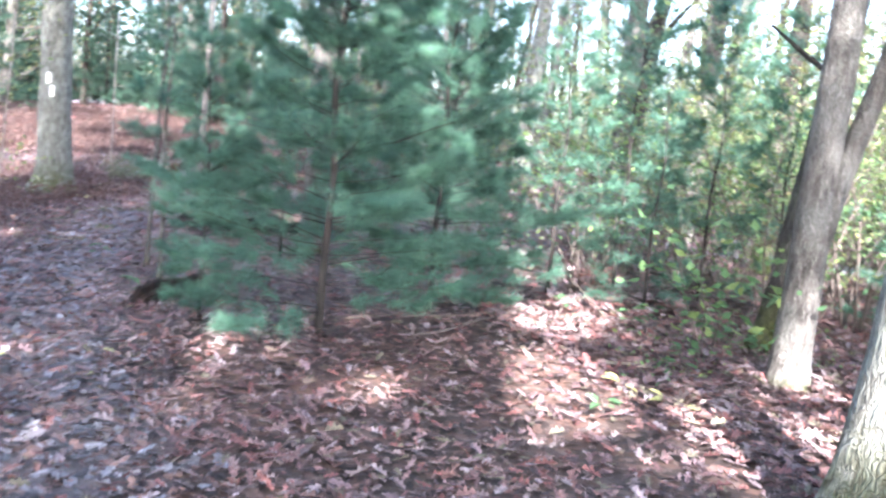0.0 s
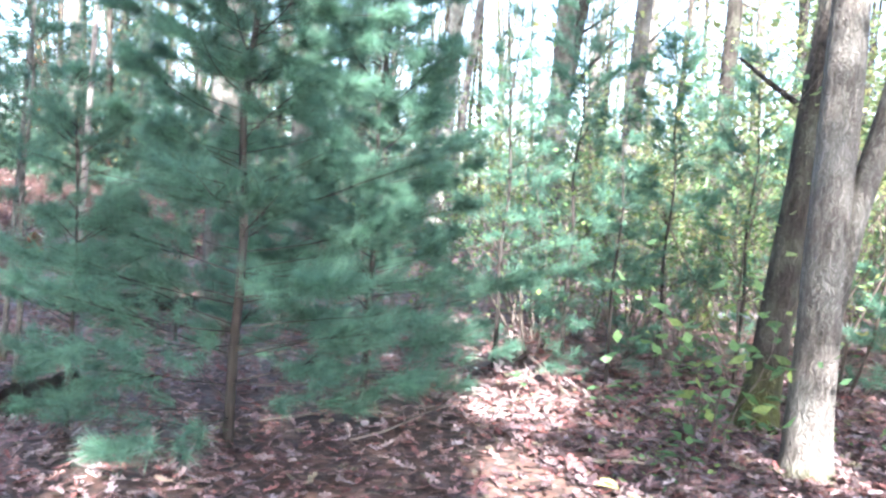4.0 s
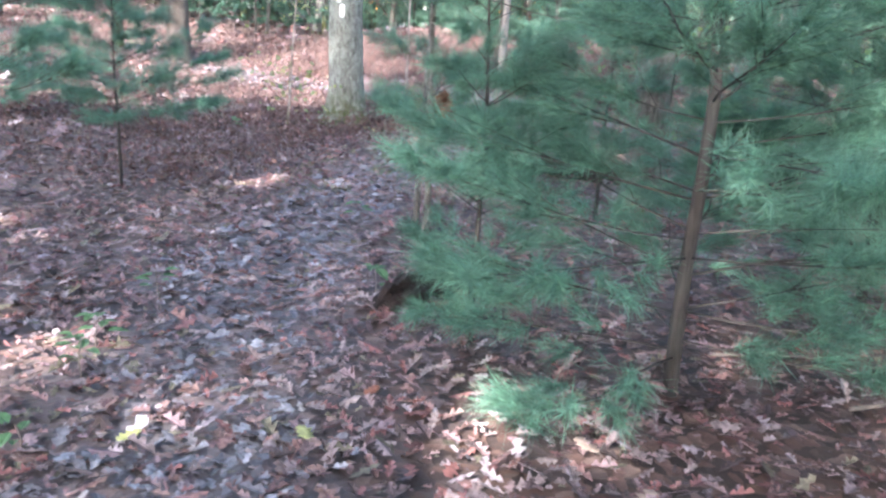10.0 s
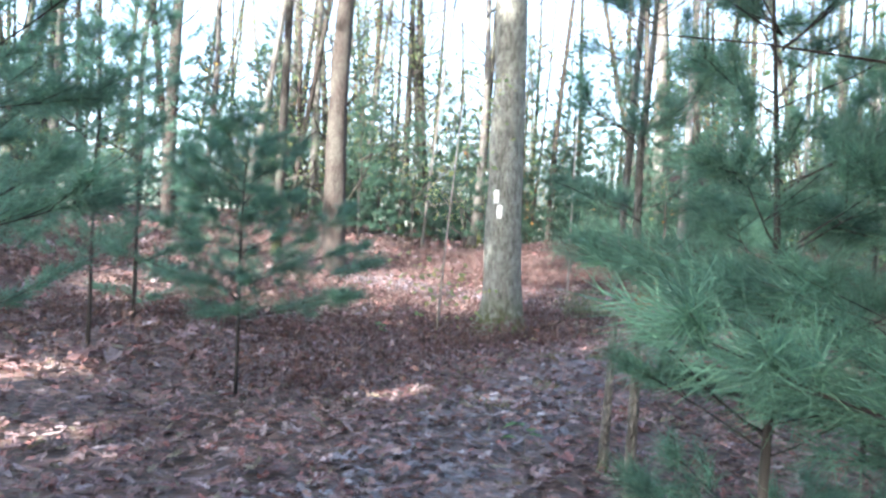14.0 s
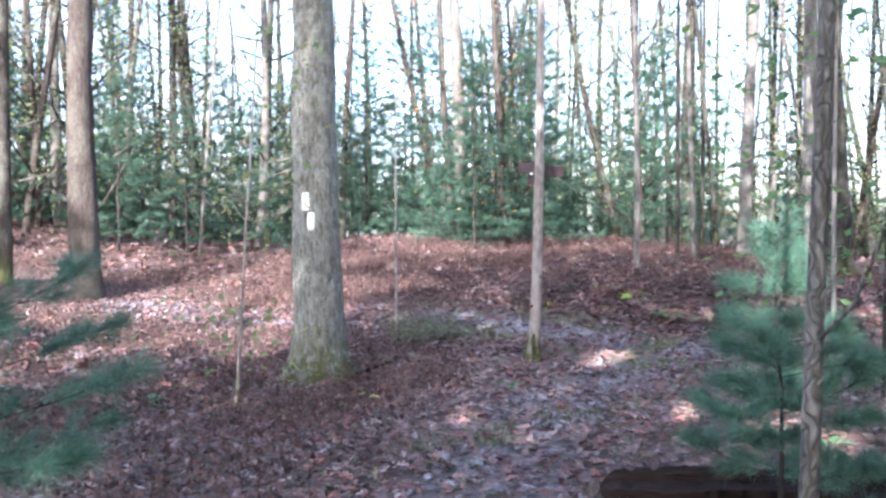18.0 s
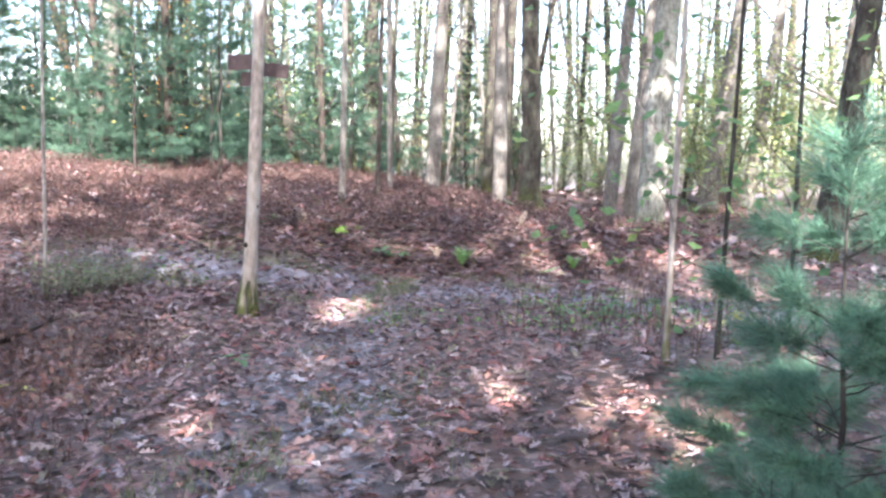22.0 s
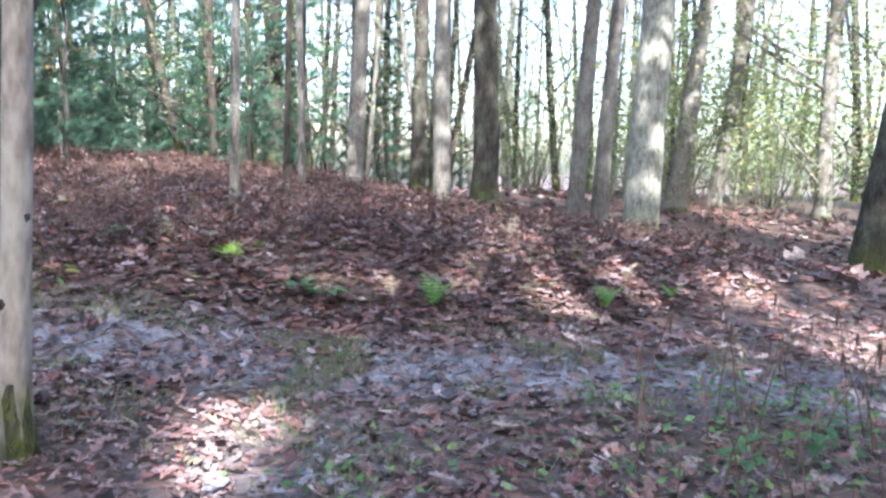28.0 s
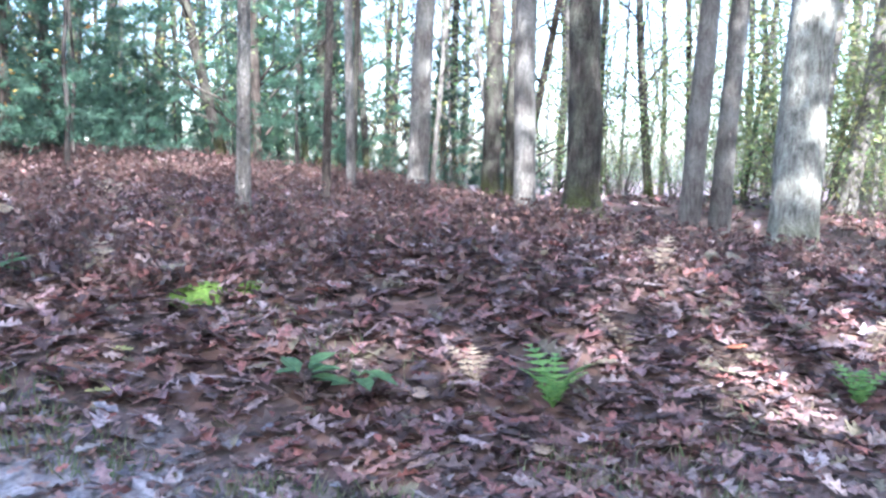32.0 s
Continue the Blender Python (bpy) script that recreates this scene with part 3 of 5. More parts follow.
litter("fallen_leaves", 132000, strewn((-5.0, -15.5, 11.0, 8.0), lambda x, y: near_walk(x, y) * (1 - 0.62 * on_path(x, y))), 0.066, LITTER, 11, "curled brown and russet oak leaves covering the woodland floor", lobed=True)
litter("trail_leaves", 125000, strewn((-4.0, -15.5, 10.5, 6.0), lambda x, y: on_path(x, y) * (1 - 0.42 * bare_soil(x, y))), 0.06, LITTER_PATH, 12, "trodden grey-brown leaves on the damp trail", 0.006, 0.12)

litter("mound_leaves", 30000, strewn((1.0, 0.6, 12.0, 7.5), lambda x, y: (1 - 0.8 * on_path(x, y)) * (1 - 0.75 * step(0.9, 2.2, 0.304 * (x - 5.2) + 0.953 * (y - 1.47)))), 0.085, LITTER, 14, "large curled oak leaves covering the bank of the mound", lobed=True)
litter("thicket_leaves", 14000, strewn((4.2, -13.4, 9.0, -8.2), lambda x, y: 0.9), 0.075, LITTER, 16, "brown and grey fallen leaves round the forked tree", lobed=True)
litter("leaf_crumbs", 75000, strewn((-3.0, -14.5, 10.5, 5.0), lambda x, y: max(0.0, 1.0 - 0.3 * min(from_line(x, y, TRAIL), from_line(x, y, CROSS) + 0.3))), 0.028, LITTER, 15, "small broken bits of brown leaf between the whole ones", 0.02, 0.3)
litter("distant_leaves", 26000, strewn((-16.0, -9.0, 20.0, 24.0), lambda x, y: 0.0 if near_walk(x, y) > 0.5 else 0.9), 0.17, LITTER, 13, "brown fallen leaves under the trees behind", 0.02)


def undergrowth(name, count, box, keep, seed, label, size=0.05, tall=0.12):
    """Low dead stems with withered leaves standing above the litter."""
    r = np.random.default_rng(seed)
    xy = strewn(box, keep)(r, count)
    base = np.array([(x, y, land(x, y)) for x, y in xy])
    h = np.minimum(r.exponential(tall, len(xy)), tall * 3.2)
    c = base + np.stack([0 * h, 0 * h, h], 1)
    lv, lf = leaves_mesh(c, size, 1, 0.01, seed, 0.9)
    st = base[::4]
    tip = c[::4] + r.normal(0, 0.03, (len(st), 3)) + (0, 0, 0.04)
    sd = np.array([[0.0025, 0.001, 0]])
    v = np.concatenate([lv, np.stack([st - sd, st + sd, tip + sd * 0.4, tip - sd * 0.4], 1).reshape(-1, 3)])
    f = np.arange(len(v) // 4)[:, None] * 4 + np.array([[0, 1, 2, 3]])
    return tagged(array_object(name, v, f, BRUSH), label, "undergrowth", kind="stuff")


def mound_odds(x, y):
    d = 0.304 * (x - 5.2) + 0.953 * (y - 1.47)
    return step(0.2, 1.1, d) * (0.35 + 0.65 * step(-0.25, 0.2, noise.noise((x * 0.8, y * 0.8, 3.3)))) * (1 - step(9.5, 13, x))


undergrowth("mound_brush", 170000, (-2.0, 1.2, 12.5, 13.0), mound_odds, 31, "dark red-brown withered undergrowth over the mound", 0.046, 0.068)
undergrowth("slope_brush", 130000, (-9.0, -6.5, 1.6, 11.0), lambda x, y: step(-6.5, -4.0, y) * (1 - on_path(x, y)) * step(0.55, 1.2, from_line(x, y, TRAIL)) * step(0.4, 1.2, from_line(x, y, CROSS)) * (0.3 + 0.7 * step(-0.2, 0.3, noise.noise((x * 0.7, y * 0.7, 5.1)))), 32, "withered red-brown undergrowth among fallen leaves", 0.048, 0.085)

# ================= the trees along the walk =================
blazed = big_tree(0.03, 0.17, 12.0, 0.27, BARK_OAK, "grey-barked oak with two white paint blazes and a mossy foot", (0.012, 0.0), 3, 0.8, 0.6, 8, name="blazed_oak", crown=500, bend=0.08)
for dx, dz, hh in ((-0.085, 1.90, 0.19), (-0.03, 1.69, 0.19)):
    vs, fs = [], []
    for i in range(5):
        for j in range(7):
            a, q = (i / 4 - 0.5) * 0.082, (j / 6 - 0.5) * hh
            edge = 1 - 0.14 * max(0, abs(j - 3) - 1.6)
            px = dx + a * edge + 0.006 * noise.noise((i * 1.3, j * 0.9, dz * 9))
            vs.append((px, -math.sqrt(max(0.01, 0.262 ** 2 - px * px)) - 0.016, dz + q))
    fs = [(j + 7 * i, j + 7 * (i + 1), j + 1 + 7 * (i + 1), j + 1 + 7 * i) for i in range(4) for j in range(6)]
    ob = mesh_object("paint_blaze", vs, fs, PAINT, stem_of(blazed), "white painted trail blaze", True)
    so = ob.modifiers.new("thickness", "SOLIDIFY")
    so.thickness = 0.004

sapling = big_tree(2.41, 0.17, 6.5, 0.06, BARK_PALE, "slender pale grey sapling with dark knots beside the trail", (0.045, -0.01), 8, 0.9, 0.62, 5, name="grey_sapling", sides=12, bend=0.2)
for kz, ka in ((0.95, -1.2), (1.19, -2.0), (1.42, -1.7), (1.75, -0.9), (0.62, -2.4)):
    vs, fs = tube([(0.045 * kz + 0.03 * math.cos(ka), 0.03 * math.sin(ka), kz - 0.02), (0.045 * kz + 0.058 * math.cos(ka), 0.058 * math.sin(ka), kz), (0.045 * kz + 0.072 * math.cos(ka), 0.072 * math.sin(ka), kz + 0.01)], [0.034, 0.026, 0.012], 8, 0.2, kz)
    mesh_object("knot", vs, fs, BARK_DARK, stem_of(sapling), "dark bark knot", True)
vs, fs = tube([(0, 0, -0.05), (0.0, 0, 0.1), (0.008, 0, 0.2), (0.014, 0, 0.31)], [0.128, 0.094, 0.078, 0.067], 12, 0.25, 5.0)
mesh_object("bark_collar", vs, fs, BARK_DARK, stem_of(sapling), "dark mossy bark at the foot", True)
vs, fs = tube([(-0.06, -0.062, -0.02), (-0.058, -0.06, 0.08), (-0.05, -0.05, 0.18), (-0.035, -0.04, 0.27)], [0.05, 0.042, 0.03, 0.006], 8, 0.2, 2.0)
mesh_object("peeled_wood", vs, fs, BARK_PALE, stem_of(sapling), "pale bare wood where the bark has peeled", True)
forked = big_tree(5.62, -11.05, 10.0, 0.125, BARK_GREY, "forked grey tree with a pale sunlit foot", (0.01, 0.02), 15, 0.3, 0.6, 6, name="forked_tree", crown=300, bend=0.08)
vs, fs = tube([(0.05, -0.01, 1.0), (0.14, -0.04, 1.5), (0.3, -0.1, 2.2), (0.5, -0.17, 3.2), (0.85, -0.3, 5.2), (1.2, -0.4, 8.0)], [0.085, 0.075, 0.07, 0.062, 0.05, 0.02], 10, 0.12, 4.0)
mesh_object("fork", vs, fs, BARK_GREY, stem_of(forked), "slimmer second stem of the fork", True)
leaning = big_tree(6.32, -10.08, 10.0, 0.12, BARK_DARK, "dark leaning trunk with lichen behind the forked grey tree", (0.11, -0.02), 16, 0.6, 0.6, 4, bend=0.08)
vs, fs = tube([(0.26, -0.2, 2.04), (0.17, -0.06, 2.28), (-0.02, 0.12, 2.47), (-0.2, 0.28, 2.66)], [0.03, 0.026, 0.022, 0.012], 7, 0.15, 2.0)
mesh_object("limb", vs, fs, BARK_DARK, stem_of(leaning), "crooked dead dark limb", True)
big_tree(3.95, -13.22, 10.0, 0.19, BARK_OAK, "grey oak with deep bark ridges and a mossy foot", (0.085, -0.02), 17, 0.8, 0.6, 5, crown=300)
big_tree(9.7, -6.2, 11.0, 0.13, BARK_DARK, "dark upright trunk among young pines", (0.01, 0), 18, crown=420)
big_tree(11.0, -8.3, 11.0, 0.16, BARK_GREY, "grey trunk at the back of the pines", (0.0, 0.01), 19, crown=420)
big_tree(10.6, -3.3, 11.0, 0.17, BARK_GREY, "grey trunk among yellowing shrubs", (0.0, 0.0), 20, crown=420)
big_tree(9.6, 6.3, 12.0, 0.2, BARK_DARK, "dark-barked oak with pale lichen on the leafy mound", (-0.05, 0.01), 21, 1.0, crown=420)
big_tree(11.0, 4.5, 12.0, 0.26, BARK_OAK, "thick grey oak with a mossy foot on the mound", (0.008, 0), 22, 0.3, crown=420)
big_tree(12.2, 7.05, 12.0, 0.16, BARK_GREY, "slim grey tree beside the thick oak", (0.03, -0.02), 23, 0.25, crown=420)
big_tree(12.7, 6.95, 12.0, 0.15, BARK_GREY, "slim grey tree leaning past its neighbour", (0.06, -0.03), 24, 0.25, crown=420)
big_tree(12.4, 1.95, 10.0, 0.23, BARK_DARK, "dark tree leaning over the crossing path", (0.13, -0.07), 25, 0.35, crown=420)
big_tree(9.85, 7.8, 12.0, 0.15, BARK_GREY, "grey trunk on the crest of the mound", (-0.015, 0), 26, 0.25, crown=420)
big_tree(9.1, 9.45, 12.0, 0.16, BARK_GREY, "grey trunk on the crest of the mound", (0.045, -0.02), 27, 0.3, crown=420)
big_tree(12.6, 12.7, 13.0, 0.19, BARK_DARK, "dark double trunk on the crest of the mound", (-0.01, 0), 28, 0.3, crown=420)
big_tree(12.95, 12.45, 13.0, 0.17, BARK_DARK, "dark second stem of the double trunk", (0.03, -0.02), 58, 0.3, crown=420)
big_tree(9.6, 14.1, 12.0, 0.22, BARK_DARK, "dark-footed tree at the back of the mound", (0.03, 0), 29, 0.5, crown=420)
big_tree(16.5, 8.3, 12.0, 0.22, BARK_GREY, "leaning grey tree at the edge of the mound", (0.11, -0.08), 30, 0.3, crown=420)
big_tree(18.0, 8.4, 12.0, 0.17, BARK_GREY, "slim leaning grey tree at the edge of the mound", (0.09, -0.07), 59, 0.3, crown=420)
big_tree(4.98, 4.5, 9.0, 0.05, BARK_GREY, "thin grey-brown sapling on the mound", (-0.005, 0), 31, 0.3, 0.6, 5, sides=8)
big_tree(6.3, 6.2, 9.0, 0.045, BARK_BROWN, "thin brownish sapling on the mound", (0.02, 0), 60, 0.3, 0.6, 5, sides=8)
big_tree(7.2, 7.6, 9.0, 0.055, BARK_GREY, "slim grey sapling on the mound", (-0.015, 0), 61, 0.3, 0.6, 4, sides=8)
big_tree(8.4, 10.2, 9.0, 0.05, BARK_DARK, "thin dark sapling on the mound", (0.01, 0), 62, 0.3, 0.6, 4, sides=8)
big_tree(2.9, 14.5, 12.0, 0.21, BARK_GREY, "pale grey trunk among the pines", (0.0, 0), 32, 0.2, crown=420)
big_tree(-4.9, 17.5, 12.0, 0.2, BARK_DARK, "dark leaning trunk at the end of the clearing", (-0.09, 0), 33, 0.2, crown=420)
big_tree(-4.3, 5.5, 12.0, 0.25, BARK_BROWN, "straight brown trunk beyond the blazed oak", (0.01, 0), 34, 0.15, 0.6, 6, crown=420)
big_tree(-7.6, 13.0, 12.0, 0.16, BARK_GREY, "straight grey trunk beside the brown one", (0.0, 0), 63, 0.15, 0.6, 6, crown=420)
big_tree(-8.6, 6.0, 12.0, 0.17, BARK_BROWN, "brown trunk among low pines", (0.01, 0), 35, 0.2, crown=420)
big_tree(-5.6, 5.4, 12.0, 0.11, BARK_DARK, "dark trunk among low pines", (0.03, 0), 36, 0.2, crown=420)
big_tree(1.49, -7.3, 4.2, 0.02, BARK_GREY, "thin grey-brown sapling standing close to the trail", (0.035, -0.01), 37, 0.4, 0.5, 4, sides=8, reach=0.7)
big_tree(-0.62, -1.1, 3.6, 0.018, BARK_PALE, "thin pale sapling with a few green leaves", (0.06, 0.02), 38, 0.4, 0.4, 7, sides=6, leaf=LEAF_YELLOW, reach=0.6)
big_tree(0.9, 1.6, 3.2, 0.02, BARK_PALE, "thin pale sapling behind the blazed oak", (0.02, 0.02), 39, 0.4, 0.6, 3, sides=6, reach=0.5)
big_tree(3.85, -3.35, 3.4, 0.019, BARK_PALE, "crooked pale sapling with spreading upper twigs", (0.02, 0.0), 40, 0.4, 0.4, 9, sides=8, reach=1.1, leaf=LEAF_GREEN)
big_tree(4.15, -3.45, 4.0, 0.015, BARK_PINE, "thin dark sapling with a few green leaves", (0.02, 0.0), 46, 0.3, 0.45, 7, sides=8, reach=0.9, leaf=LEAF_GREEN)
big_tree(5.4, -2.95, 4.0, 0.018, BARK_PINE, "thin dark sapling beside the crossing path", (-0.01, 0.0), 47, 0.3, 0.5, 6, sides=8, reach=0.8, leaf=LEAF_GREEN)

# ================= young pines along the trail =================
pine(2.62, -9.72, 4.7, 1.38, 41, "bushy young white pine with drooping lower branches", tufts_per_m=105, needles=24, needle=0.105, width=0.0014, skirt=True, low=0.045, whorl=0.17)
pine(3.72, -8.95, 4.2, 1.3, 71, "dense young white pine behind its taller neighbour", tufts_per_m=95, needles=20, needle=0.11, width=0.0016, skirt=True, low=0.05, whorl=0.19)
pine(1.83, -9.3, 2.0, 0.55, 42, "small white pine beside the trail", tufts_per_m=85, needles=24, needle=0.085, width=0.001, whorl=0.24)
pale_pine = pine(1.58, -8.15, 3.3, 0.45, 43, "slender pale-stemmed pine beside the trail", BARK_GREY, low=0.3, whorl=0.28, tufts_per_m=60, needles=24, needle=0.09, width=0.001)
lv, lf = leaves_mesh([(0.07, 0.0, 0.98), (0.08, 0.02, 0.93), (0.06, -0.02, 0.9)], 0.09, 12, 0.03, 9, 1.2)
tagged(array_object("dead_foliage", lv, lf, NEEDLES_DRY, pale_pine, "withered brown needle cluster"), kind="stuff")
pine(2.85, -6.6, 2.2, 0.75, 72, "young white pine with open branches", tufts_per_m=60, needles=26, width=0.0012, low=0.25)
pine(-1.15, -5.75, 2.15, 1.75, 44, "low spreading young pine among fallen leaves", tufts_per_m=85, needles=18, needle=0.12, width=0.0012, whorl=0.19, low=0.27, skirt=True)
pine(-0.2, -9.65, 3.4, 0.9, 45, "thin young pine with a bare dark stem", BARK_PINE, low=0.3, tufts_per_m=95, needles=24, width=0.0012, whorl=0.24)
pine(-2.0, -7.6, 2.8, 1.2, 73, "bushy young pine among oak leaves", tufts_per_m=42, needles=14, low=0.2)
pine(2.42, -5.42, 1.5, 0.66, 74, "bushy young pine beside a rotten log", tufts_per_m=120, needles=24, needle=0.1, width=0.0011, skirt=True, whorl=0.17, low=0.1)
pine(-3.1, -4.7, 2.9, 1.2, 75, "young pine with a dark stem on the leafy slope", tufts_per_m=44, needles=14, low=0.25)
pine(5.3, -8.1, 3.4, 1.0, 76, "slim young pine with one sunlit side", tufts_per_m=40, needles=13, skirt=True)
pine(8.3, -10.2, 2.6, 1.0, 77, "small pine beyond the forked tree", tufts_per_m=46, needles=13, skirt=True)
pine(6.4, -7.6, 3.6, 1.0, 78, "slim dark-stemmed young pine in the thicket", tufts_per_m=34, needles=13, needle=0.12)
pine(4.6, -6.9, 3.8, 1.2, 79, "young pine inside the thicket", tufts_per_m=34, needles=13, needle=0.12)
pine(7.4, -8.9, 3.0, 0.9, 80, "young pine at the side of the thicket", tufts_per_m=34, needles=13, needle=0.12)
pine(-3.6, -3.2, 3.6, 1.3, 81, "young pine on the leafy slope", tufts_per_m=34, needles=13, needle=0.12)
pine(7.0, -8.3, 3.2, 0.9, 82, "slim young pine with soft tufts in the thicket", tufts_per_m=40, needles=13, needle=0.12)
pine(5.9, -8.9, 2.4, 0.7, 83, "small young pine in the thicket", tufts_per_m=44, needles=13, skirt=True)

# ================= woods around =================


def bare_tree(seed, radius, mat, name="background_tree", height=13.0, leaf=None):
    return big_tree(0, 0, height, radius, mat, "bare trunk among the trees behind", (0, 0), seed, 0.3, 0.14, 28, "woods behind", name, 9, leaf, 2.6, 3, leaf_size=0.075, leaf_count=16, leaf_spread=0.55, bend=0.45)


def place(proto, x, y, turn, size, tall=1.0, label=""):
    ob = copy_thing(proto, pose_at(x, y, turn, size, tall))
    if label:
        ob["label"] = label
    return ob


def retire(proto, x, y, turn=0.0, size=1.0):
    proto.matrix_basis = pose_at(x, y, turn, size)


rng = random.Random(5)
GREYS = [bare_tree(101, 0.15, BARK_GREY, leaf=LEAF_YELLOW), bare_tree(102, 0.11, BARK_DARK, leaf=LEAF_GREEN), bare_tree(103, 0.18, BARK_DARK, leaf=LEAF_GREEN), bare_tree(104, 0.08, BARK_BROWN, leaf=LEAF_YELLOW), bare_tree(105, 0.055, BARK_DARK, height=13.0, leaf=LEAF_GREEN), bare_tree(106, 0.10, BARK_BROWN, leaf=LEAF_ORANGE), bare_tree(107, 0.05, BARK_GREY, height=12.0, leaf=LEAF_YELLOW)]
LABELS = ["grey oak trunk among the trees behind", "slim dark trunk among the trees behind", "dark trunk among the trees behind", "slim brown trunk among the trees behind", "thin dark stem among the trees behind", "brown trunk with orange autumn leaves", "thin stem with yellowing leaves"]


def clear_of_walk(x, y):
    """Leaves the trail, the crossing path, the near face of the mound and the sun's way to the large glades open."""
    for gx, gy, r in SUNLIT:
        u = (x - gx) * along[0] + (y - gy) * along[1]
        if 1.0 <= r < 2.0 and 0 < u < 17 and abs((x - gx) * along[1] - (y - gy) * along[0]) < r + 1.6:
            return False
    if from_line(x, y, TRAIL) < 3.0 or from_line(x, y, CROSS) < 3.2:
        return False
    if -3.5 < x < 3.5 and -8 < y < 9 or -2.5 < x < 2.3 and y < 17:
        return False
    return not (3 < x < 17 and -1.5 < y < 11.5)


spots = []
tries = 0
while len(spots) < 240 and tries < 6000:
    tries += 1
    a, d = radians(rng.uniform(-62, 84)), rng.uniform(9, 46)
    x, y = 1.8 + d * math.sin(a), -6 + d * math.cos(a)
    if clear_of_walk(x, y) and all((x - p) ** 2 + (y - q) ** 2 > 1.1 for p, q in spots):
        spots.append((x, y))
for a in range(400):
    x, y = rng.uniform(6, 26), rng.uniform(12.5, 34)
    if len(spots) < 274 and all((x - p) ** 2 + (y - q) ** 2 > 1.0 for p, q in spots):
        spots.append((x, y))
for i, (x, y) in enumerate(spots):
    k = rng.choice((0, 0, 1, 1, 2, 3, 3, 4, 4, 5, 6)) if not (6 < x < 22 and 8 < y < 26) else rng.choice((1, 3, 4, 4, 6, 6))
    if i < 7:
        k = i
        retire(GREYS[k], x, y, rng.uniform(0, 6))
        GREYS[k]["label"] = LABELS[k]
        continue
    ob = place(GREYS[k], x, y, rng.uniform(0, 6.3), rng.uniform(0.75, 1.25), 1.0, LABELS[k])
    ob.rotation_mode = "XYZ"
    ob.rotation_euler.x, ob.rotation_euler.y = rng.gauss(0, 0.07), rng.gauss(0, 0.07)


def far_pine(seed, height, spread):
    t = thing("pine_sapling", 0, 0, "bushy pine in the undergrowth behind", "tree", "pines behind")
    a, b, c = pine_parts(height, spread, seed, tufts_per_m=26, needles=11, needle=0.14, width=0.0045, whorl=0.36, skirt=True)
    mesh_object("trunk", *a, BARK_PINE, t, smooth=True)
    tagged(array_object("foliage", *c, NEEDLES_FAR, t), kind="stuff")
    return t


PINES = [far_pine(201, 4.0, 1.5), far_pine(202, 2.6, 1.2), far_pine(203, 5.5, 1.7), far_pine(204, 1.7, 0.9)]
pine_spots = []
tries = 0
while len(pine_spots) < 150 and tries < 9000:
    tries += 1
    a, d = radians(rng.uniform(-62, 30) if rng.random() < 0.72 else rng.uniform(30, 80)), rng.uniform(8.5, 36)
    x, y = 1.8 + d * math.sin(a), -6 + d * math.cos(a)
    if x > 5.5 and y > -2.5 and not (y > 0.9 * x + 3.5 and y > 11):
        continue
    if clear_of_walk(x, y) and all((x - p) ** 2 + (y - q) ** 2 > 1.6 for p, q in pine_spots):
        pine_spots.append((x, y))
for i, (x, y) in enumerate(pine_spots):
    k = i if i < 4 else rng.choice((0, 0, 1, 1, 1, 2, 3, 3))
    if i < 4:
        retire(PINES[k], x, y, rng.uniform(0, 6))
    else:
        place(PINES[k], x, y, rng.uniform(0, 6.3), rng.uniform(0.75, 1.25) * (1.0 if math.hypot(x - 1.5, y + 8) < 20 else 1.25))


# a low band of pines closing the view along the trail
for i in range(52):
    x, y = rng.uniform(-13, 7), rng.uniform(12, 25)
    if not (3.2 < x < 6 and y < 12.5):
        place(PINES[rng.choice((1, 1, 3))], x, y, rng.uniform(0, 6.3), rng.uniform(0.8, 1.35))

# a stand of taller pines behind the mound
TALL_PINE = far_pine(205, 6.6, 1.9)
TALL_PINE["label"] = "tall dense pine in the stand behind the mound"
for i, (x, y, s) in enumerate([(4.4, 9.6, 0.9), (3.0, 11.0, 0.95), (4.6, 13.8, 1.1), (2.2, 14.4, 1.15), (5.4, 16.6, 1.2), (3.4, 17.5, 1.2), (0.2, 18.5, 1.35), (-1.8, 20.5, 1.45), (1.6, 21.0, 1.5), (-8.5, 20.0, 1.4), (-10.5, 16.0, 1.3)]):
    if i == 0:
        retire(TALL_PINE, x, y, 0.3, s)
    else:
        place(TALL_PINE, x, y, i * 1.7, s)


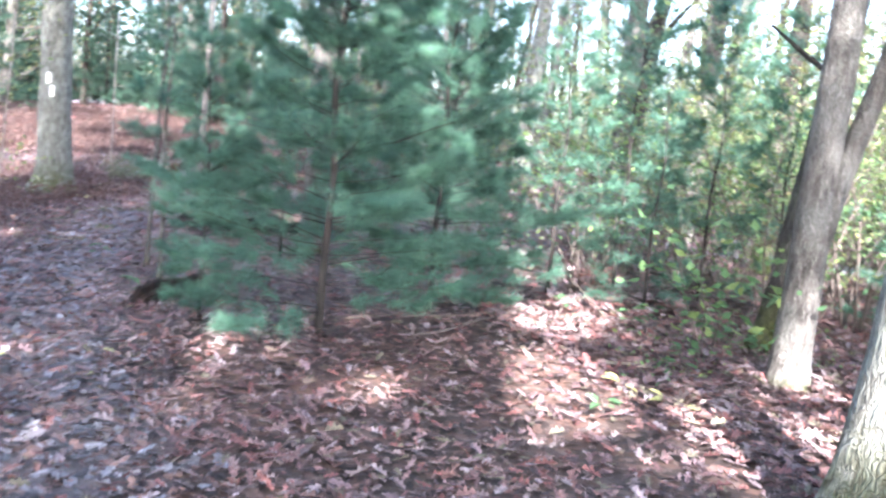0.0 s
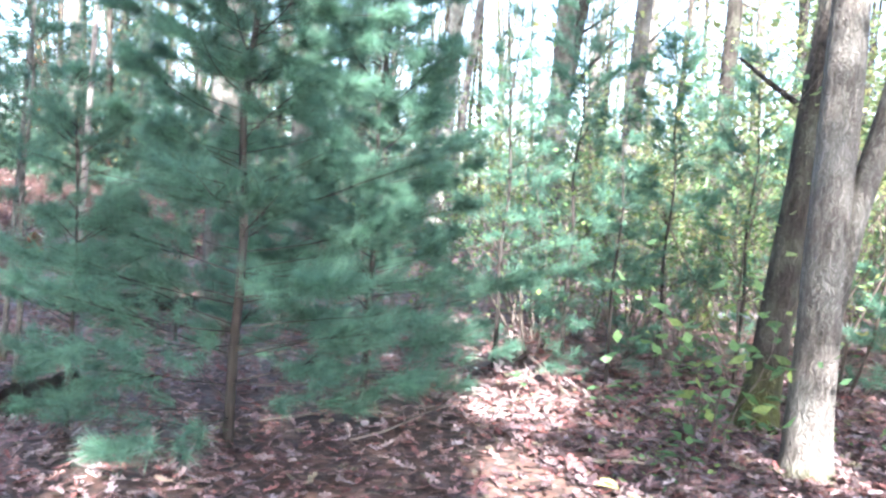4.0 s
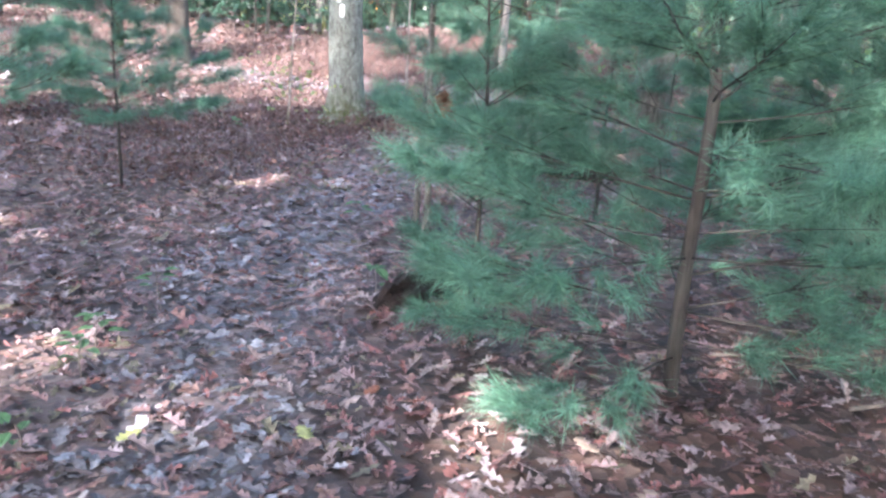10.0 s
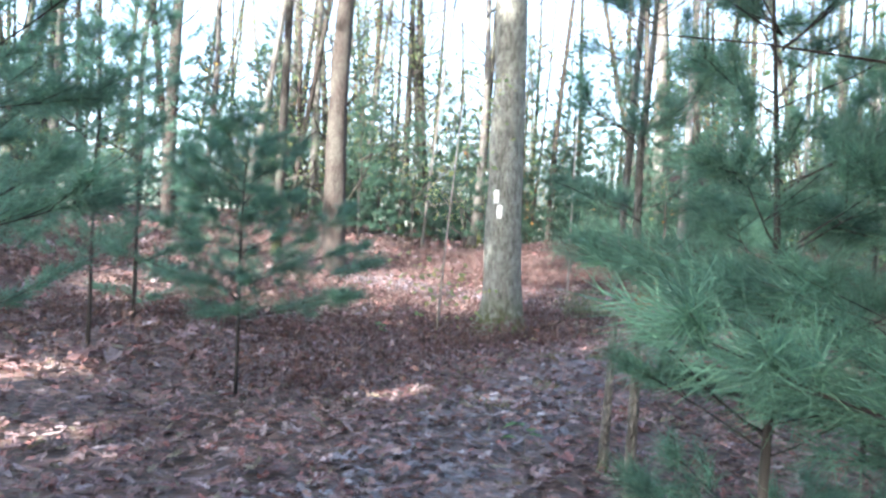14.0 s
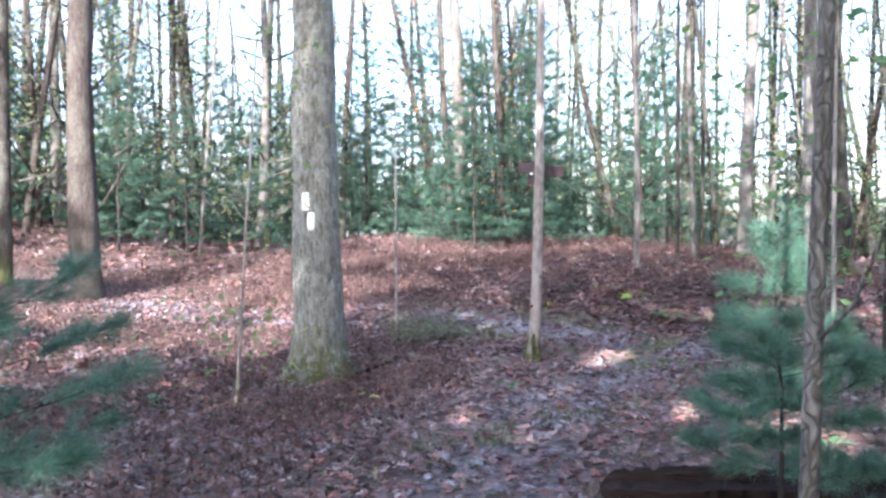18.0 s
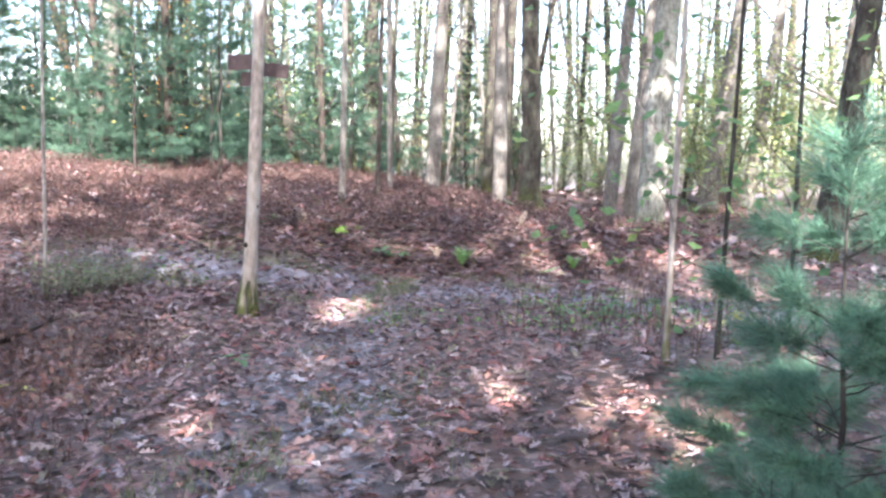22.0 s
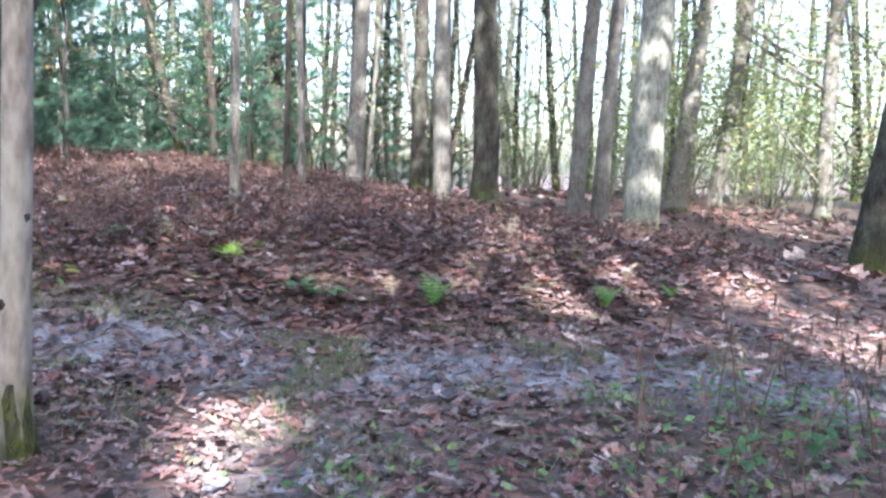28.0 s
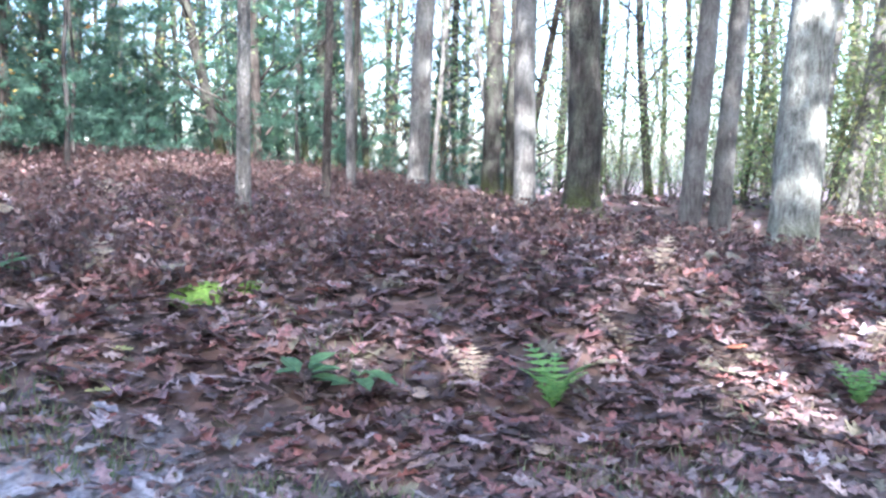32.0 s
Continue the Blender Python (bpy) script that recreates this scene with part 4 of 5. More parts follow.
def shrub(seed, height, leaf, label, per=17, size=0.06, stems=6, spread=0.5, name="shrub"):
    t = thing(name, 0, 0, label, "shrub", "undergrowth")
    r = random.Random(seed)
    v, f, tips = [], [], []
    for k in range(stems):
        a = r.uniform(0, 6.3)
        p = Vector((0.12 * math.cos(a), 0.12 * math.sin(a), -0.08))
        w = Vector((0.4 * math.cos(a), 0.4 * math.sin(a), 1)).normalized()
        line = [p]
        for j in range(5):
            w = (w + Vector((r.uniform(-.25, .25), r.uniform(-.25, .25), r.uniform(-.05, .2)))).normalized()
            line.append(line[-1] + w * height * r.uniform(0.7, 1.1) / 5)
            if j > 0:
                tips.append(line[-1])
                s = (w + Vector((r.uniform(-1, 1), r.uniform(-1, 1), r.uniform(-.2, .3)))).normalized()
                e = line[-1] + s * height * 0.22
                tube([line[-1], e], [0.004, 0.002], 4, 0, 0, v, f)
                tips.append(e)
        tube(line, [0.0075 * height ** 0.5 * (1 - 0.15 * j) for j in range(6)], 5, 0, 0, v, f)
    tagged(mesh_object("stemwork", v, f, TWIG, t, smooth=True), kind="stuff")
    lv, lf = leaves_mesh(tips, size, per, spread * height * 0.42, seed)
    tagged(array_object("foliage", lv, lf, leaf, t), kind="stuff")
    return t


SHRUBS = [shrub(301, 2.2, LEAF_GREEN, "leafy green shrub in the undergrowth"), shrub(302, 2.6, LEAF_YELLOW, "yellowing shrub in the undergrowth"), shrub(303, 3.4, LEAF_ORANGE, "tall shrub with orange autumn leaves", 36, 0.042), shrub(304, 3.8, LEAF_YELLOW, "tall yellow-green shrub at the wood's edge", 40, 0.1, 9)]
shrub_rows = [(0, 7.6, -7.2, 1.0), (1, 8.6, -6.0, 1.1), (1, 7.0, -6.1, 0.9), (0, 9.2, -8.0, 1.0), (1, 9.8, -4.7, 1.3), (0, 8.2, -4.9, 1.0), (0, 11.0, -10.0, 1.2), (1, 12.5, -6.5, 1.4), (3, 14.5, -4.5, 1.0), (2, -7.5, 19.0, 1.1), (2, -10.0, 17.0, 1.2), (1, -4.0, 19.0, 1.2), (0, -8.0, 15.0, 1.0), (1, 7.0, 21.0, 1.3), (2, 9.5, 22.0, 1.2), (0, -12.0, 10.0, 1.1)]
for a in range(17):
    shrub_rows.append((rng.choice((3, 3, 1, 0)), rng.uniform(17, 27), rng.uniform(-5, 15), rng.uniform(0.9, 1.5)))
for a in range(34):
    gx, gy = rng.uniform(5.0, 15.0), rng.uniform(-9.5, -3.6)
    if gy < -4.6 + 0.28 * (gx - 6) and math.hypot(gx - 6, gy + 10.6) > 1.2 and not (gx < 6.6 and gy < -7.6):
        shrub_rows.append((rng.choice((0, 0, 1, 0)), gx, gy, rng.uniform(0.75, 1.25)))
for a in range(26):
    shrub_rows.append((rng.choice((3, 3, 0, 1)), rng.uniform(12.5, 24), rng.uniform(-12, -3), rng.uniform(1.0, 1.7)))
for a in range(18):
    shrub_rows.append((rng.choice((2, 3, 1, 0)), rng.uniform(-14, 10), rng.uniform(22, 34), rng.uniform(1.0, 1.9)))
for a in range(26):
    gx, gy = rng.uniform(14.5, 25), rng.uniform(1.0, 17.0)
    if gy < 0.9 * gx:
        shrub_rows.append((rng.choice((3, 1, 1, 0)), gx, gy, rng.uniform(0.5, 1.1)))
for a in range(20):
    shrub_rows.append((rng.choice((0, 1, 2)), rng.uniform(9, 23), rng.uniform(14, 23), rng.uniform(0.4, 0.8)))
for a in range(22):
    shrub_rows.append((rng.choice((0, 0, 1)), rng.uniform(14, 23), rng.uniform(2, 13), rng.uniform(0.4, 0.75)))
for a in range(16):
    shrub_rows.append((rng.choice((0, 1, 2)), rng.uniform(-14, 6), rng.uniform(16, 28), rng.uniform(0.7, 1.4)))
shrub_rows += [(2, -6.0, 22.0, 2.0), (2, -8.2, 24.5, 2.2), (1, -3.4, 23.0, 2.0), (2, 8.5, 24.0, 2.0), (1, 11.0, 25.0, 2.1)]
used = set()
for k, x, y, s in shrub_rows:
    if k in used:
        place(SHRUBS[k], x, y, rng.uniform(0, 6.3), s)
    else:
        used.add(k)
        retire(SHRUBS[k], x, y, rng.uniform(0, 6.3), s)


# ================= tall trees added behind the walk, mostly out of view, to shade it ===


def tall_tree(x, y, seed, height=16.0):
    t = thing("added_shade_tree", x, y, "tall tree with an added overhead crown that shades the walk", "tree", "tall trees behind")
    (v, f), pts, rad = trunk_mesh(height, 0.15, (0, 0), seed, 0.4, sides=9)
    mesh_object("trunk", v, f, BARK_GREY, t, smooth=True)
    r = np.random.default_rng(seed)
    n = 1080
    q = r.normal(0, 1, (n, 3))
    q /= np.linalg.norm(q, axis=1)[:, None]
    q *= r.uniform(0.35, 1, (n, 1)) ** 0.5 * (3.4, 3.4, 4.2)
    q += (0, 0, height - 3.6)
    # leaves on the sun's way to a SUNLIT place are left out
    q = q[~lit_by(q + (x, y, land(x, y)))]
    if len(q):
        lv, lf = leaves_mesh(q, 0.42, 1, 0.02, seed)
        tagged(array_object("crown", lv, lf, LEAF_CANOPY, t), kind="stuff")


talls = [(4.3, -5.5), (3.3, -6.1), (-3.5, -12.6), (-6.0, -14.0), (-4.8, -17.0), (-8.5, -11.5), (7.8, -5.2), (3.6, -17.2), (7.5, -14.5), (9.5, -11.8), (12.0, -9.5), (-11.0, -8.0), (0.2, -17.6), (11.5, -14.5), (14.5, -11.0), (-2.6, -15.0), (6.0, -17.5)]
for i, (x, y) in enumerate(talls):
    tall_tree(x, y, 480 + i, 16.0 + (i % 4))
for i, (x, y) in enumerate([(-2.5, -28.2), (8.0, -24.0), (-13.3, -27.7), (9.3, -32.0), (3.8, -31.5), (14.4, -24.9), (-16.1, -3.9), (-1.9, -23.0), (-9.7, -23.9), (15.1, -30.5), (-17.5, -19.7), (-19.7, -7.7), (-18.0, -24.9), (13.6, -18.4), (12.5, -31.1), (-17.8, -15.4), (-18.9, -11.2), (11.3, -23.9), (2.1, -26.7), (-12.9, -13.0), (-13.2, -16.4), (7.2, -19.9), (-10.0, -17.5), (-7.5, -29.5), (-7.4, -21.9), (-12.5, -30.7), (-1.1, -32.1), (-3.0, -25.5), (-15.1, -20.6), (-14.6, -24.0), (-4.5, -30.0), (-10.7, -14.6), (-18.0, 1.4), (-3.1, -19.9), (7.7, -26.6), (5.3, -27.8), (4.3, -21.6), (-13.7, -5.9), (-16.8, -6.6), (-13.5, -2.5)]):
    tall_tree(x, y, 418 + i, 15.0 + 0.7 * (i % 5))
# three more, set where their crowns shade overlit stretches of the trail
tall_tree(-5.3, -25.2, 473, 15.5)
tall_tree(-5.5, -18.9, 471, 16.5)
tall_tree(-6.6, -16.6, 472, 15.5)

# ================= small things =================


def log(name, x, y, length, radius, heading, label, seed, bow=0.05):
    t = thing(name, x, y, label, "log", turn=radians(90 - heading))
    r = random.Random(seed)
    n = 44
    pts = [(s * length / n, bow * math.sin(s * 0.2 + seed) + r.uniform(-.006, .006), radius * 0.5 + 0.015 * math.sin(s * 0.15) + r.uniform(-.005, .005)) for s in range(n + 1)]
    rad = [radius * (1.0 + 0.1 * math.sin(s * 0.45 + seed) + r.uniform(-.09, .09)) for s in range(n + 1)]
    rad[0], rad[1], rad[2] = radius * 0.25, radius * 0.7, radius * 0.9
    rad[n], rad[n - 1] = radius * 0.3, radius * 0.75
    v, f = tube(pts, rad, 16, 0.45, seed)
    split = [1 + 0.16 * math.sin(5 * k + seed) + r.uniform(-.1, .08) for k in range(16)]
    for i in range(n + 1):
        for k in range(16):
            q, c = Vector(v[i * 16 + k]), Vector(pts[i])
            v[i * 16 + k] = tuple(c + (q - c) * (split[k] + r.uniform(-.05, .05)))
    mesh_object("stem", v, f, WOOD_ROT, t)
    for k in range(5):
        i = r.randint(4, n - 8)
        a = r.uniform(0.5, 2.6)
        out = Vector((0, math.cos(a), math.sin(a))) * radius * 1.02
        ends = [Vector(pts[i + s]) + out * (1 + 0.12 * (s % 3)) for s in range(0, 7, 2)]
        bv, bf = tube(ends, [0.006, 0.016, 0.014, 0.004], 5, 0.2, k)
        mesh_object("bark_strip", bv, bf, WOOD_ROT, t, "loose strip of rotten bark")
    for k in range(3):
        p = Vector(pts[8 + 14 * k])
        a = r.uniform(0.3, 2.4)
        e = p + Vector((0.05, math.cos(a), math.sin(a))) * (radius + r.uniform(0.0, 0.035))
        v, f = tube([p, e], [0.022, 0.012], 6, 0.1, k)
        mesh_object("branch_stub", v, f, WOOD_ROT, t, smooth=True)
    return t


log("fallen_log", 1.86, -4.62, 1.7, 0.1, 102, "dark rotten log lying beside the trail", 3)
log("fallen_log", 1.38, -8.93, 0.95, 0.085, 37, "short dark rotten log under a young pine", 4, 0.01)

# trail sign nailed to the grey sapling
sign = thing("trail_sign", 2.57, 0.22, "small dark wooden boards fixed to the grey sapling", "sign", z=1.98)
for bx, bz, w, h, tilt in ((-0.14, 0.17, 0.30, 0.13, -0.05), (0.13, 0.12, 0.22, 0.12, 0.06), (-0.09, 0.03, 0.17, 0.12, 0.0)):
    bm = bmesh.new()
    bmesh.ops.create_cube(bm, size=1, matrix=Matrix.LocRotScale((bx, 0.075 + 0.01 * (bx > 0) + 0.02 * (bz < 0.05), bz), Euler((0, tilt, -0.5)), (w, 0.02, h)))
    bmesh.ops.bevel(bm, geom=bm.edges[:], offset=0.004, segments=1, affect="EDGES")
    me = bpy.data.meshes.new("board")
    bm.to_mesh(me)
    bm.free()
    me.materials.append(BOARD)
    ob = new("board", me)
    ob.parent = sign
    for side in (-0.3, 0.3):
        mid = Vector((bx + side * w * 0.878, 0.075 + 0.01 * (bx > 0) + 0.02 * (bz < 0.05) - side * w * 0.479, bz))
        out = Vector((-0.479, -0.878, 0))
        nv, nf = tube([mid + out * 0.006, mid + out * 0.015], [0.006, 0.005], 8)
        mesh_object("nail", nv, nf, TWIG, ob, "rusty nail head")


def fern(x, y, size, seed, label="bright green fern on the leafy bank", mat=None, fronds=6):
    t = thing("fern", x, y, label, "fern", "ferns on the bank", turn=seed * 1.7)
    r = random.Random(seed)
    for k in range(fronds):
        a = k * 1.05 + r.uniform(-.3, .3)
        ln = size * r.uniform(0.7, 1.1)
        v, f = [], []
        line = []
        for j in range(9):
            s = j / 8
            line.append(Vector((math.cos(a) * ln * s * (0.4 + 0.25 * s), math.sin(a) * ln * s * (0.4 + 0.25 * s), ln * (1.25 * s - 0.5 * s * s))))
        side = Vector((-math.sin(a), math.cos(a), 0))
        for j in range(1, 9):
            wd = ln * 0.26 * math.sin(math.pi * min(1, (j + 0.6) / 9.2)) ** 0.7
            for sg in (-1, 1):
                b0, b1 = line[j - 1].lerp(line[j], 0.25), line[j]
                tip = (b0 + b1) / 2 + side * sg * wd + (line[j] - line[j - 1]) * 0.7 - Vector((0, 0, wd * 0.15))
                n = len(v)
                v += [tuple(b0), tuple(b1), tuple(tip)]
                f.append((n, n + 1, n + 2))
        tube([line[0], line[4], line[8]], [0.004, 0.003, 0.0012], 4, 0, 0, v, f)
        mesh_object("frond", v, f, mat or FERN, t)
    return t


for i, (x, y, s) in enumerate([(5.22, 1.33, 0.27), (6.46, 0.87, 0.22), (7.05, 0.75, 0.16), (10.6, 4.0, 0.24)]):
    fern(x, y, s, i + 1, "bright green fern on the leafy bank")
FERN_DRY = leafy("withered_fern", [(0.21, 0.17, 0.135), (0.26, 0.22, 0.17), (0.18, 0.13, 0.11)], 0.7, 0.3)
for i, (x, y, s) in enumerate([(8.7, 5.2, 0.3), (6.47, 2.03, 0.24), (3.85, 2.85, 0.22), (4.51, 4.27, 0.26), (6.76, 1.53, 0.2), (5.0, 1.55, 0.2), (5.75, 1.5, 0.22), (3.4, 4.6, 0.24), (7.6, 3.4, 0.24), (4.4, 6.4, 0.3), (6.1, 1.25, 0.2), (6.9, 1.1, 0.22)]):
    fern(x, y, s, i + 21, "pale withered fern standing in the undergrowth", FERN_DRY, 3)


def seedling(x, y, height, seed, leaf, label, count=7, size=0.09):
    t = thing("seedling", x, y, label, "plant", "seedlings on the forest floor", turn=seed)
    r = random.Random(seed)
    v, f = tube([(0, 0, -0.03), (0.01, 0.01, height * 0.5), (0.03, 0.0, height)], [0.004, 0.003, 0.002], 5)
    mesh_object("stem", v, f, TWIG, t)
    for k in range(count):
        a = r.uniform(0, 6.3)
        h = height * r.uniform(0.55, 1.05)
        s = size * r.uniform(0.7, 1.2)
        c, sn = math.cos(a), math.sin(a)
        o = Vector((0.02 + c * 0.03, sn * 0.03, h))
        u, w = Vector((c, sn, r.uniform(-.35, .25))), Vector((-sn, c, 0))
        v = [o, o + u * s * 0.3 + w * s * 0.3, o + u * s * 0.7 + w * s * 0.27, o + u * s * 1.15, o + u * s * 0.7 - w * s * 0.27, o + u * s * 0.3 - w * s * 0.3]
        v = [tuple(p + Vector((0, 0, 0.12 * s * (i in (1, 2, 4, 5))))) for i, p in enumerate(v)]
        mesh_object("leaf", v, [(0, 1, 2, 3), (0, 3, 4, 5)], leaf, t)
    return t


YEL, GRN = "small yellow-leaved seedling among fallen leaves", "small green-leaved seedling among fallen leaves"
for i, (x, y, h, y_, n, s) in enumerate([(0.16, -10.45, 0.16, 1, 8, 0.085), (0.26, -10.55, 0.12, 1, 6, 0.08), (0.4, -10.43, 0.12, 0, 6, 0.06), (-0.15, -10.3, 0.12, 0, 5, 0.07), (0.31, -9.67, 0.2, 0, 8, 0.07), (0.36, -9.9, 0.18, 0, 8, 0.07), (0.37, -9.07, 0.2, 0, 7, 0.07), (1.1, -7.1, 0.16, 0, 7, 0.07), (1.35, -8.75, 0.2, 0, 6, 0.09), (-0.45, -9.3, 0.1, 1, 4, 0.07),
                                         (4.29, -11.01, 0.08, 1, 4, 0.085), (4.4, -11.37, 0.08, 1, 3, 0.085), (4.91, -10.83, 0.2, 0, 9, 0.09), (3.91, -11.43, 0.12, 0, 8, 0.08), (5.92, -10.39, 0.2, 0, 8, 0.09), (5.45, -10.2, 0.32, 0, 10, 0.1), (5.25, -9.9, 0.3, 0, 9, 0.1), (5.6, -10.4, 0.24, 0, 8, 0.1), (5.3, -9.6, 0.22, 0, 7, 0.09), (6.0, -9.9, 0.3, 0, 8, 0.09), (5.0, -9.0, 0.2, 0, 6, 0.08), (6.3, -10.3, 0.25, 0, 8, 0.09),
                                         (1.8, -1.8, 0.12, 0, 5, 0.08), (-1.2, -1.9, 0.18, 0, 6, 0.1), (0.6, -1.6, 0.1, 1, 4, 0.08), (4.8, -1.75, 0.22, 0, 8, 0.09), (4.4, -1.7, 0.2, 0, 8, 0.08), (4.85, -2.3, 0.25, 0, 8, 0.09), (3.0, 2.5, 0.12, 1, 5, 0.09), (3.4, 2.9, 0.14, 0, 6, 0.08), (5.2, -2.6, 0.2, 1, 6, 0.09), (3.9, -4.1, 0.14, 0, 6, 0.09), (3.3, -4.3, 0.12, 0, 5, 0.1), (4.36, 1.74, 0.12, 0, 7, 0.11), (4.54, 1.68, 0.1, 0, 6, 0.11)]):
    seedling(x, y, h, i + 3, LEAF_PALE if y_ else LEAF_GREEN, YEL if y_ else GRN, n, s)


# broad-leaved branch beside the forked tree
bush = shrub(310, 1.15, LEAF_GREEN, "low broad-leaved bush beside the forked tree", 5, 0.1, 4, 0.4)
retire(bush, 5.5, -10.42, 0.4)


DEAD_STALK = plain("dead_stalk", (0.10, 0.07, 0.06), 0.85)


low_bush = shrub(311, 0.42, GRASS, "low grey-green bush beside the crossing path", 16, 0.035, 9, 0.6)
retire(low_bush, 1.15, 1.6, 0.0)
place(low_bush, 1.55, 1.85, 2.0, 0.8)


def stalks(x, y, radius, count, seed, label, height=0.55, mat=None):
    """Dead upright stems, each a part of its clump."""
    t = thing("dead_weeds", x, y, label, "weeds", "dead stalks by the path")
    r = random.Random(seed)
    for _ in range(count):
        a, d = r.uniform(0, 6.3), radius * r.random() ** 0.5
        px, py = math.cos(a) * d, math.sin(a) * d
        z0 = land(x + px, y + py) - land(x, y)
        h = height * r.uniform(0.4, 1.1)
        lx, ly = r.gauss(0, .2) * h, r.gauss(0, .2) * h
        line = [(px, py, z0 - 0.03), (px + lx * 0.4, py + ly * 0.4, z0 + h * 0.5), (px + lx, py + ly, z0 + h)]
        v, f = tube(line, [0.004, 0.003, 0.0015], 4)
        tip = Vector(line[2])
        tube([tip - Vector((0, 0, h * 0.18)), tip - Vector((0, 0, h * 0.08)), tip], [0.002, 0.007, 0.002], 5, 0, 0, v, f)
        mesh_object("stalk", v, f, mat or DEAD_STALK, t)
    return t


stalks(4.7, -1.7, 0.8, 20, 1, "dead brown seed stalks beside the crossing path")
stalks(5.6, -1.5, 0.8, 18, 2, "dead brown seed stalks beside the crossing path")
stalks(3.95, -2.2, 0.6, 12, 3, "dead grass stalks beside the trail", 0.35)
stalks(4.2, -3.4, 0.5, 14, 4, "pale dry stalks under the saplings", 0.35)
stalks(3.2, 3.0, 0.6, 14, 5, "dry curled stalks on the mound", 0.3)


def grass(name, count, line, width, seed, label):
    r = np.random.default_rng(seed)
    pts = []
    while len(pts) < count:
        i = r.integers(0, len(line) - 1)
        s = r.uniform()
        x = line[i][0] + (line[i + 1][0] - line[i][0]) * s + r.normal(0, width)
        y = line[i][1] + (line[i + 1][1] - line[i][1]) * s + r.normal(0, width)
        if noise.noise((x * 1.6, y * 1.6, 2.0)) > 0.2:
            pts.append((x, y))
    n = len(pts)
    b = np.array([(x, y, land(x, y)) for x, y in pts])
    a = r.uniform(0, 6.3, n)
    h = r.uniform(0.03, 0.09, n)
    sd = np.stack([np.cos(a), np.sin(a), 0 * a], 1) * 0.004
    tip = b + np.stack([r.normal(0, 0.03, n), r.normal(0, 0.03, n), h], 1)
    v = np.stack([b - sd, b + sd, tip], 1).reshape(-1, 3)
    f = np.arange(n)[:, None] * 3 + np.array([[0, 1, 2]])
    return tagged(array_object(name, v, f, GRASS), label, "grass", kind="stuff")


def ground_cover(name, spots, per, seed, label):
    """Small green leaves close to the ground in loose patches."""
    r = np.random.default_rng(seed)
    pts = []
    for x, y, w in spots:
        for _ in range(per):
            px, py = x + r.normal(0, w), y + r.normal(0, w)
            pts.append((px, py, land(px, py) + r.uniform(0.02, 0.09)))
    v, f = leaves_mesh(pts, 0.045, 1, 0.004, seed, 0.5)
    return tagged(array_object(name, v, f, LEAF_GREEN), label, "plants", kind="stuff")


ground_cover("ground_cover", [(5.3, -1.3, 0.3), (5.3, -1.2, 0.35), (4.9, -0.9, 0.25), (5.9, -1.6, 0.3), (5.8, -1.5, 0.35), (4.2, -1.4, 0.25), (4.6, -2.2, 0.3), (5.2, -1.9, 0.3), (4.7, -1.5, 0.3), (3.3, -0.9, 0.2), (5.6, -10.1, 0.35), (6.2, -10.0, 0.3), (4.8, -10.7, 0.2), (6.6, -10.6, 0.3), (2.2, 2.2, 0.3), (1.6, 2.5, 0.25)], 75, 41, "small green leaves sprouting through the litter")
grass("path_grass", 6500, CROSS[2:8], 0.6, 21, "thin grass showing through leaves on the crossing path")
grass("trail_grass", 1500, TRAIL[5:], 0.4, 22, "thin grass showing through leaves on the trail")


def twig(x, y, length, heading, seed, label, lift=0.03, rise=0.0, r0=0.008, mat=None):
    t = thing("fallen_branch", x, y, label, "branch", "dead branches on the floor", turn=radians(90 - heading))
    r = random.Random(seed)
    pts = [Vector((0, 0, lift))]
    w = Vector((1, 0, rise))
    for k in range(6):
        w = (w + Vector((0, r.uniform(-.35, .35), r.uniform(-.12, .12)))).normalized()
        pts.append(pts[-1] + w * length / 6)
        pts[-1].z = max(pts[-1].z, 0.012)
    v, f = tube(pts, [r0 * (1 - 0.12 * k) for k in range(7)], 6)
    mesh_object("stick", v, f, mat or TWIG, t, smooth=True)
    for k in (2, 3, 5):
        e = pts[k] + Vector((r.uniform(.05, .2), r.uniform(-.2, .2), r.uniform(0, .15))) * length * 0.6
        v, f = tube([pts[k], (pts[k] + e) / 2 + Vector((0, 0, .01)), e], [r0 * .6, r0 * .45, r0 * .2], 5)
        mesh_object("side_twig", v, f, mat or TWIG, t, smooth=True)


for i, (x, y, ln, hd, rise, r0) in enumerate([(4.85, -9.15, 0.5, 60, 0.5, 0.007), (5.3, -9.25, 0.5, -80, 0.9, 0.008), (5.1, -8.75, 0.7, 85, 0.25, 0.006), (4.45, -10.5, 0.7, 105, 0.02, 0.016), (0.28, -0.12, 0.7, 72, 0.05, 0.035), (0.35, 0.05, 0.65, 96, 0.08, 0.028), (2.55, 1.3, 0.7, 60, 0.05, 0.01), (2.6, -0.6, 0.8, 130, 0.02, 0.008), (4.9, 1.55, 0.5, 30, 0.1, 0.009), (-2.6, -0.5, 1.1, 80, 0.02, 0.012), (8.4, 3.4, 1.3, 100, 0.05, 0.016), (3.3, -9.8, 1.4, 75, 0.06, 0.009), (2.9, -9.3, 1.2, 115, 0.2, 0.008), (14.2, 2.6, 2.0, 70, 0.35, 0.02)]):
    rotten = r0 > 0.025
    twig(x, y, ln, hd, i, "dark rotten branch at the foot of the blazed oak" if rotten else "grey dead branch on the forest floor", 0.03, rise, r0, WOOD_ROT if rotten else None)


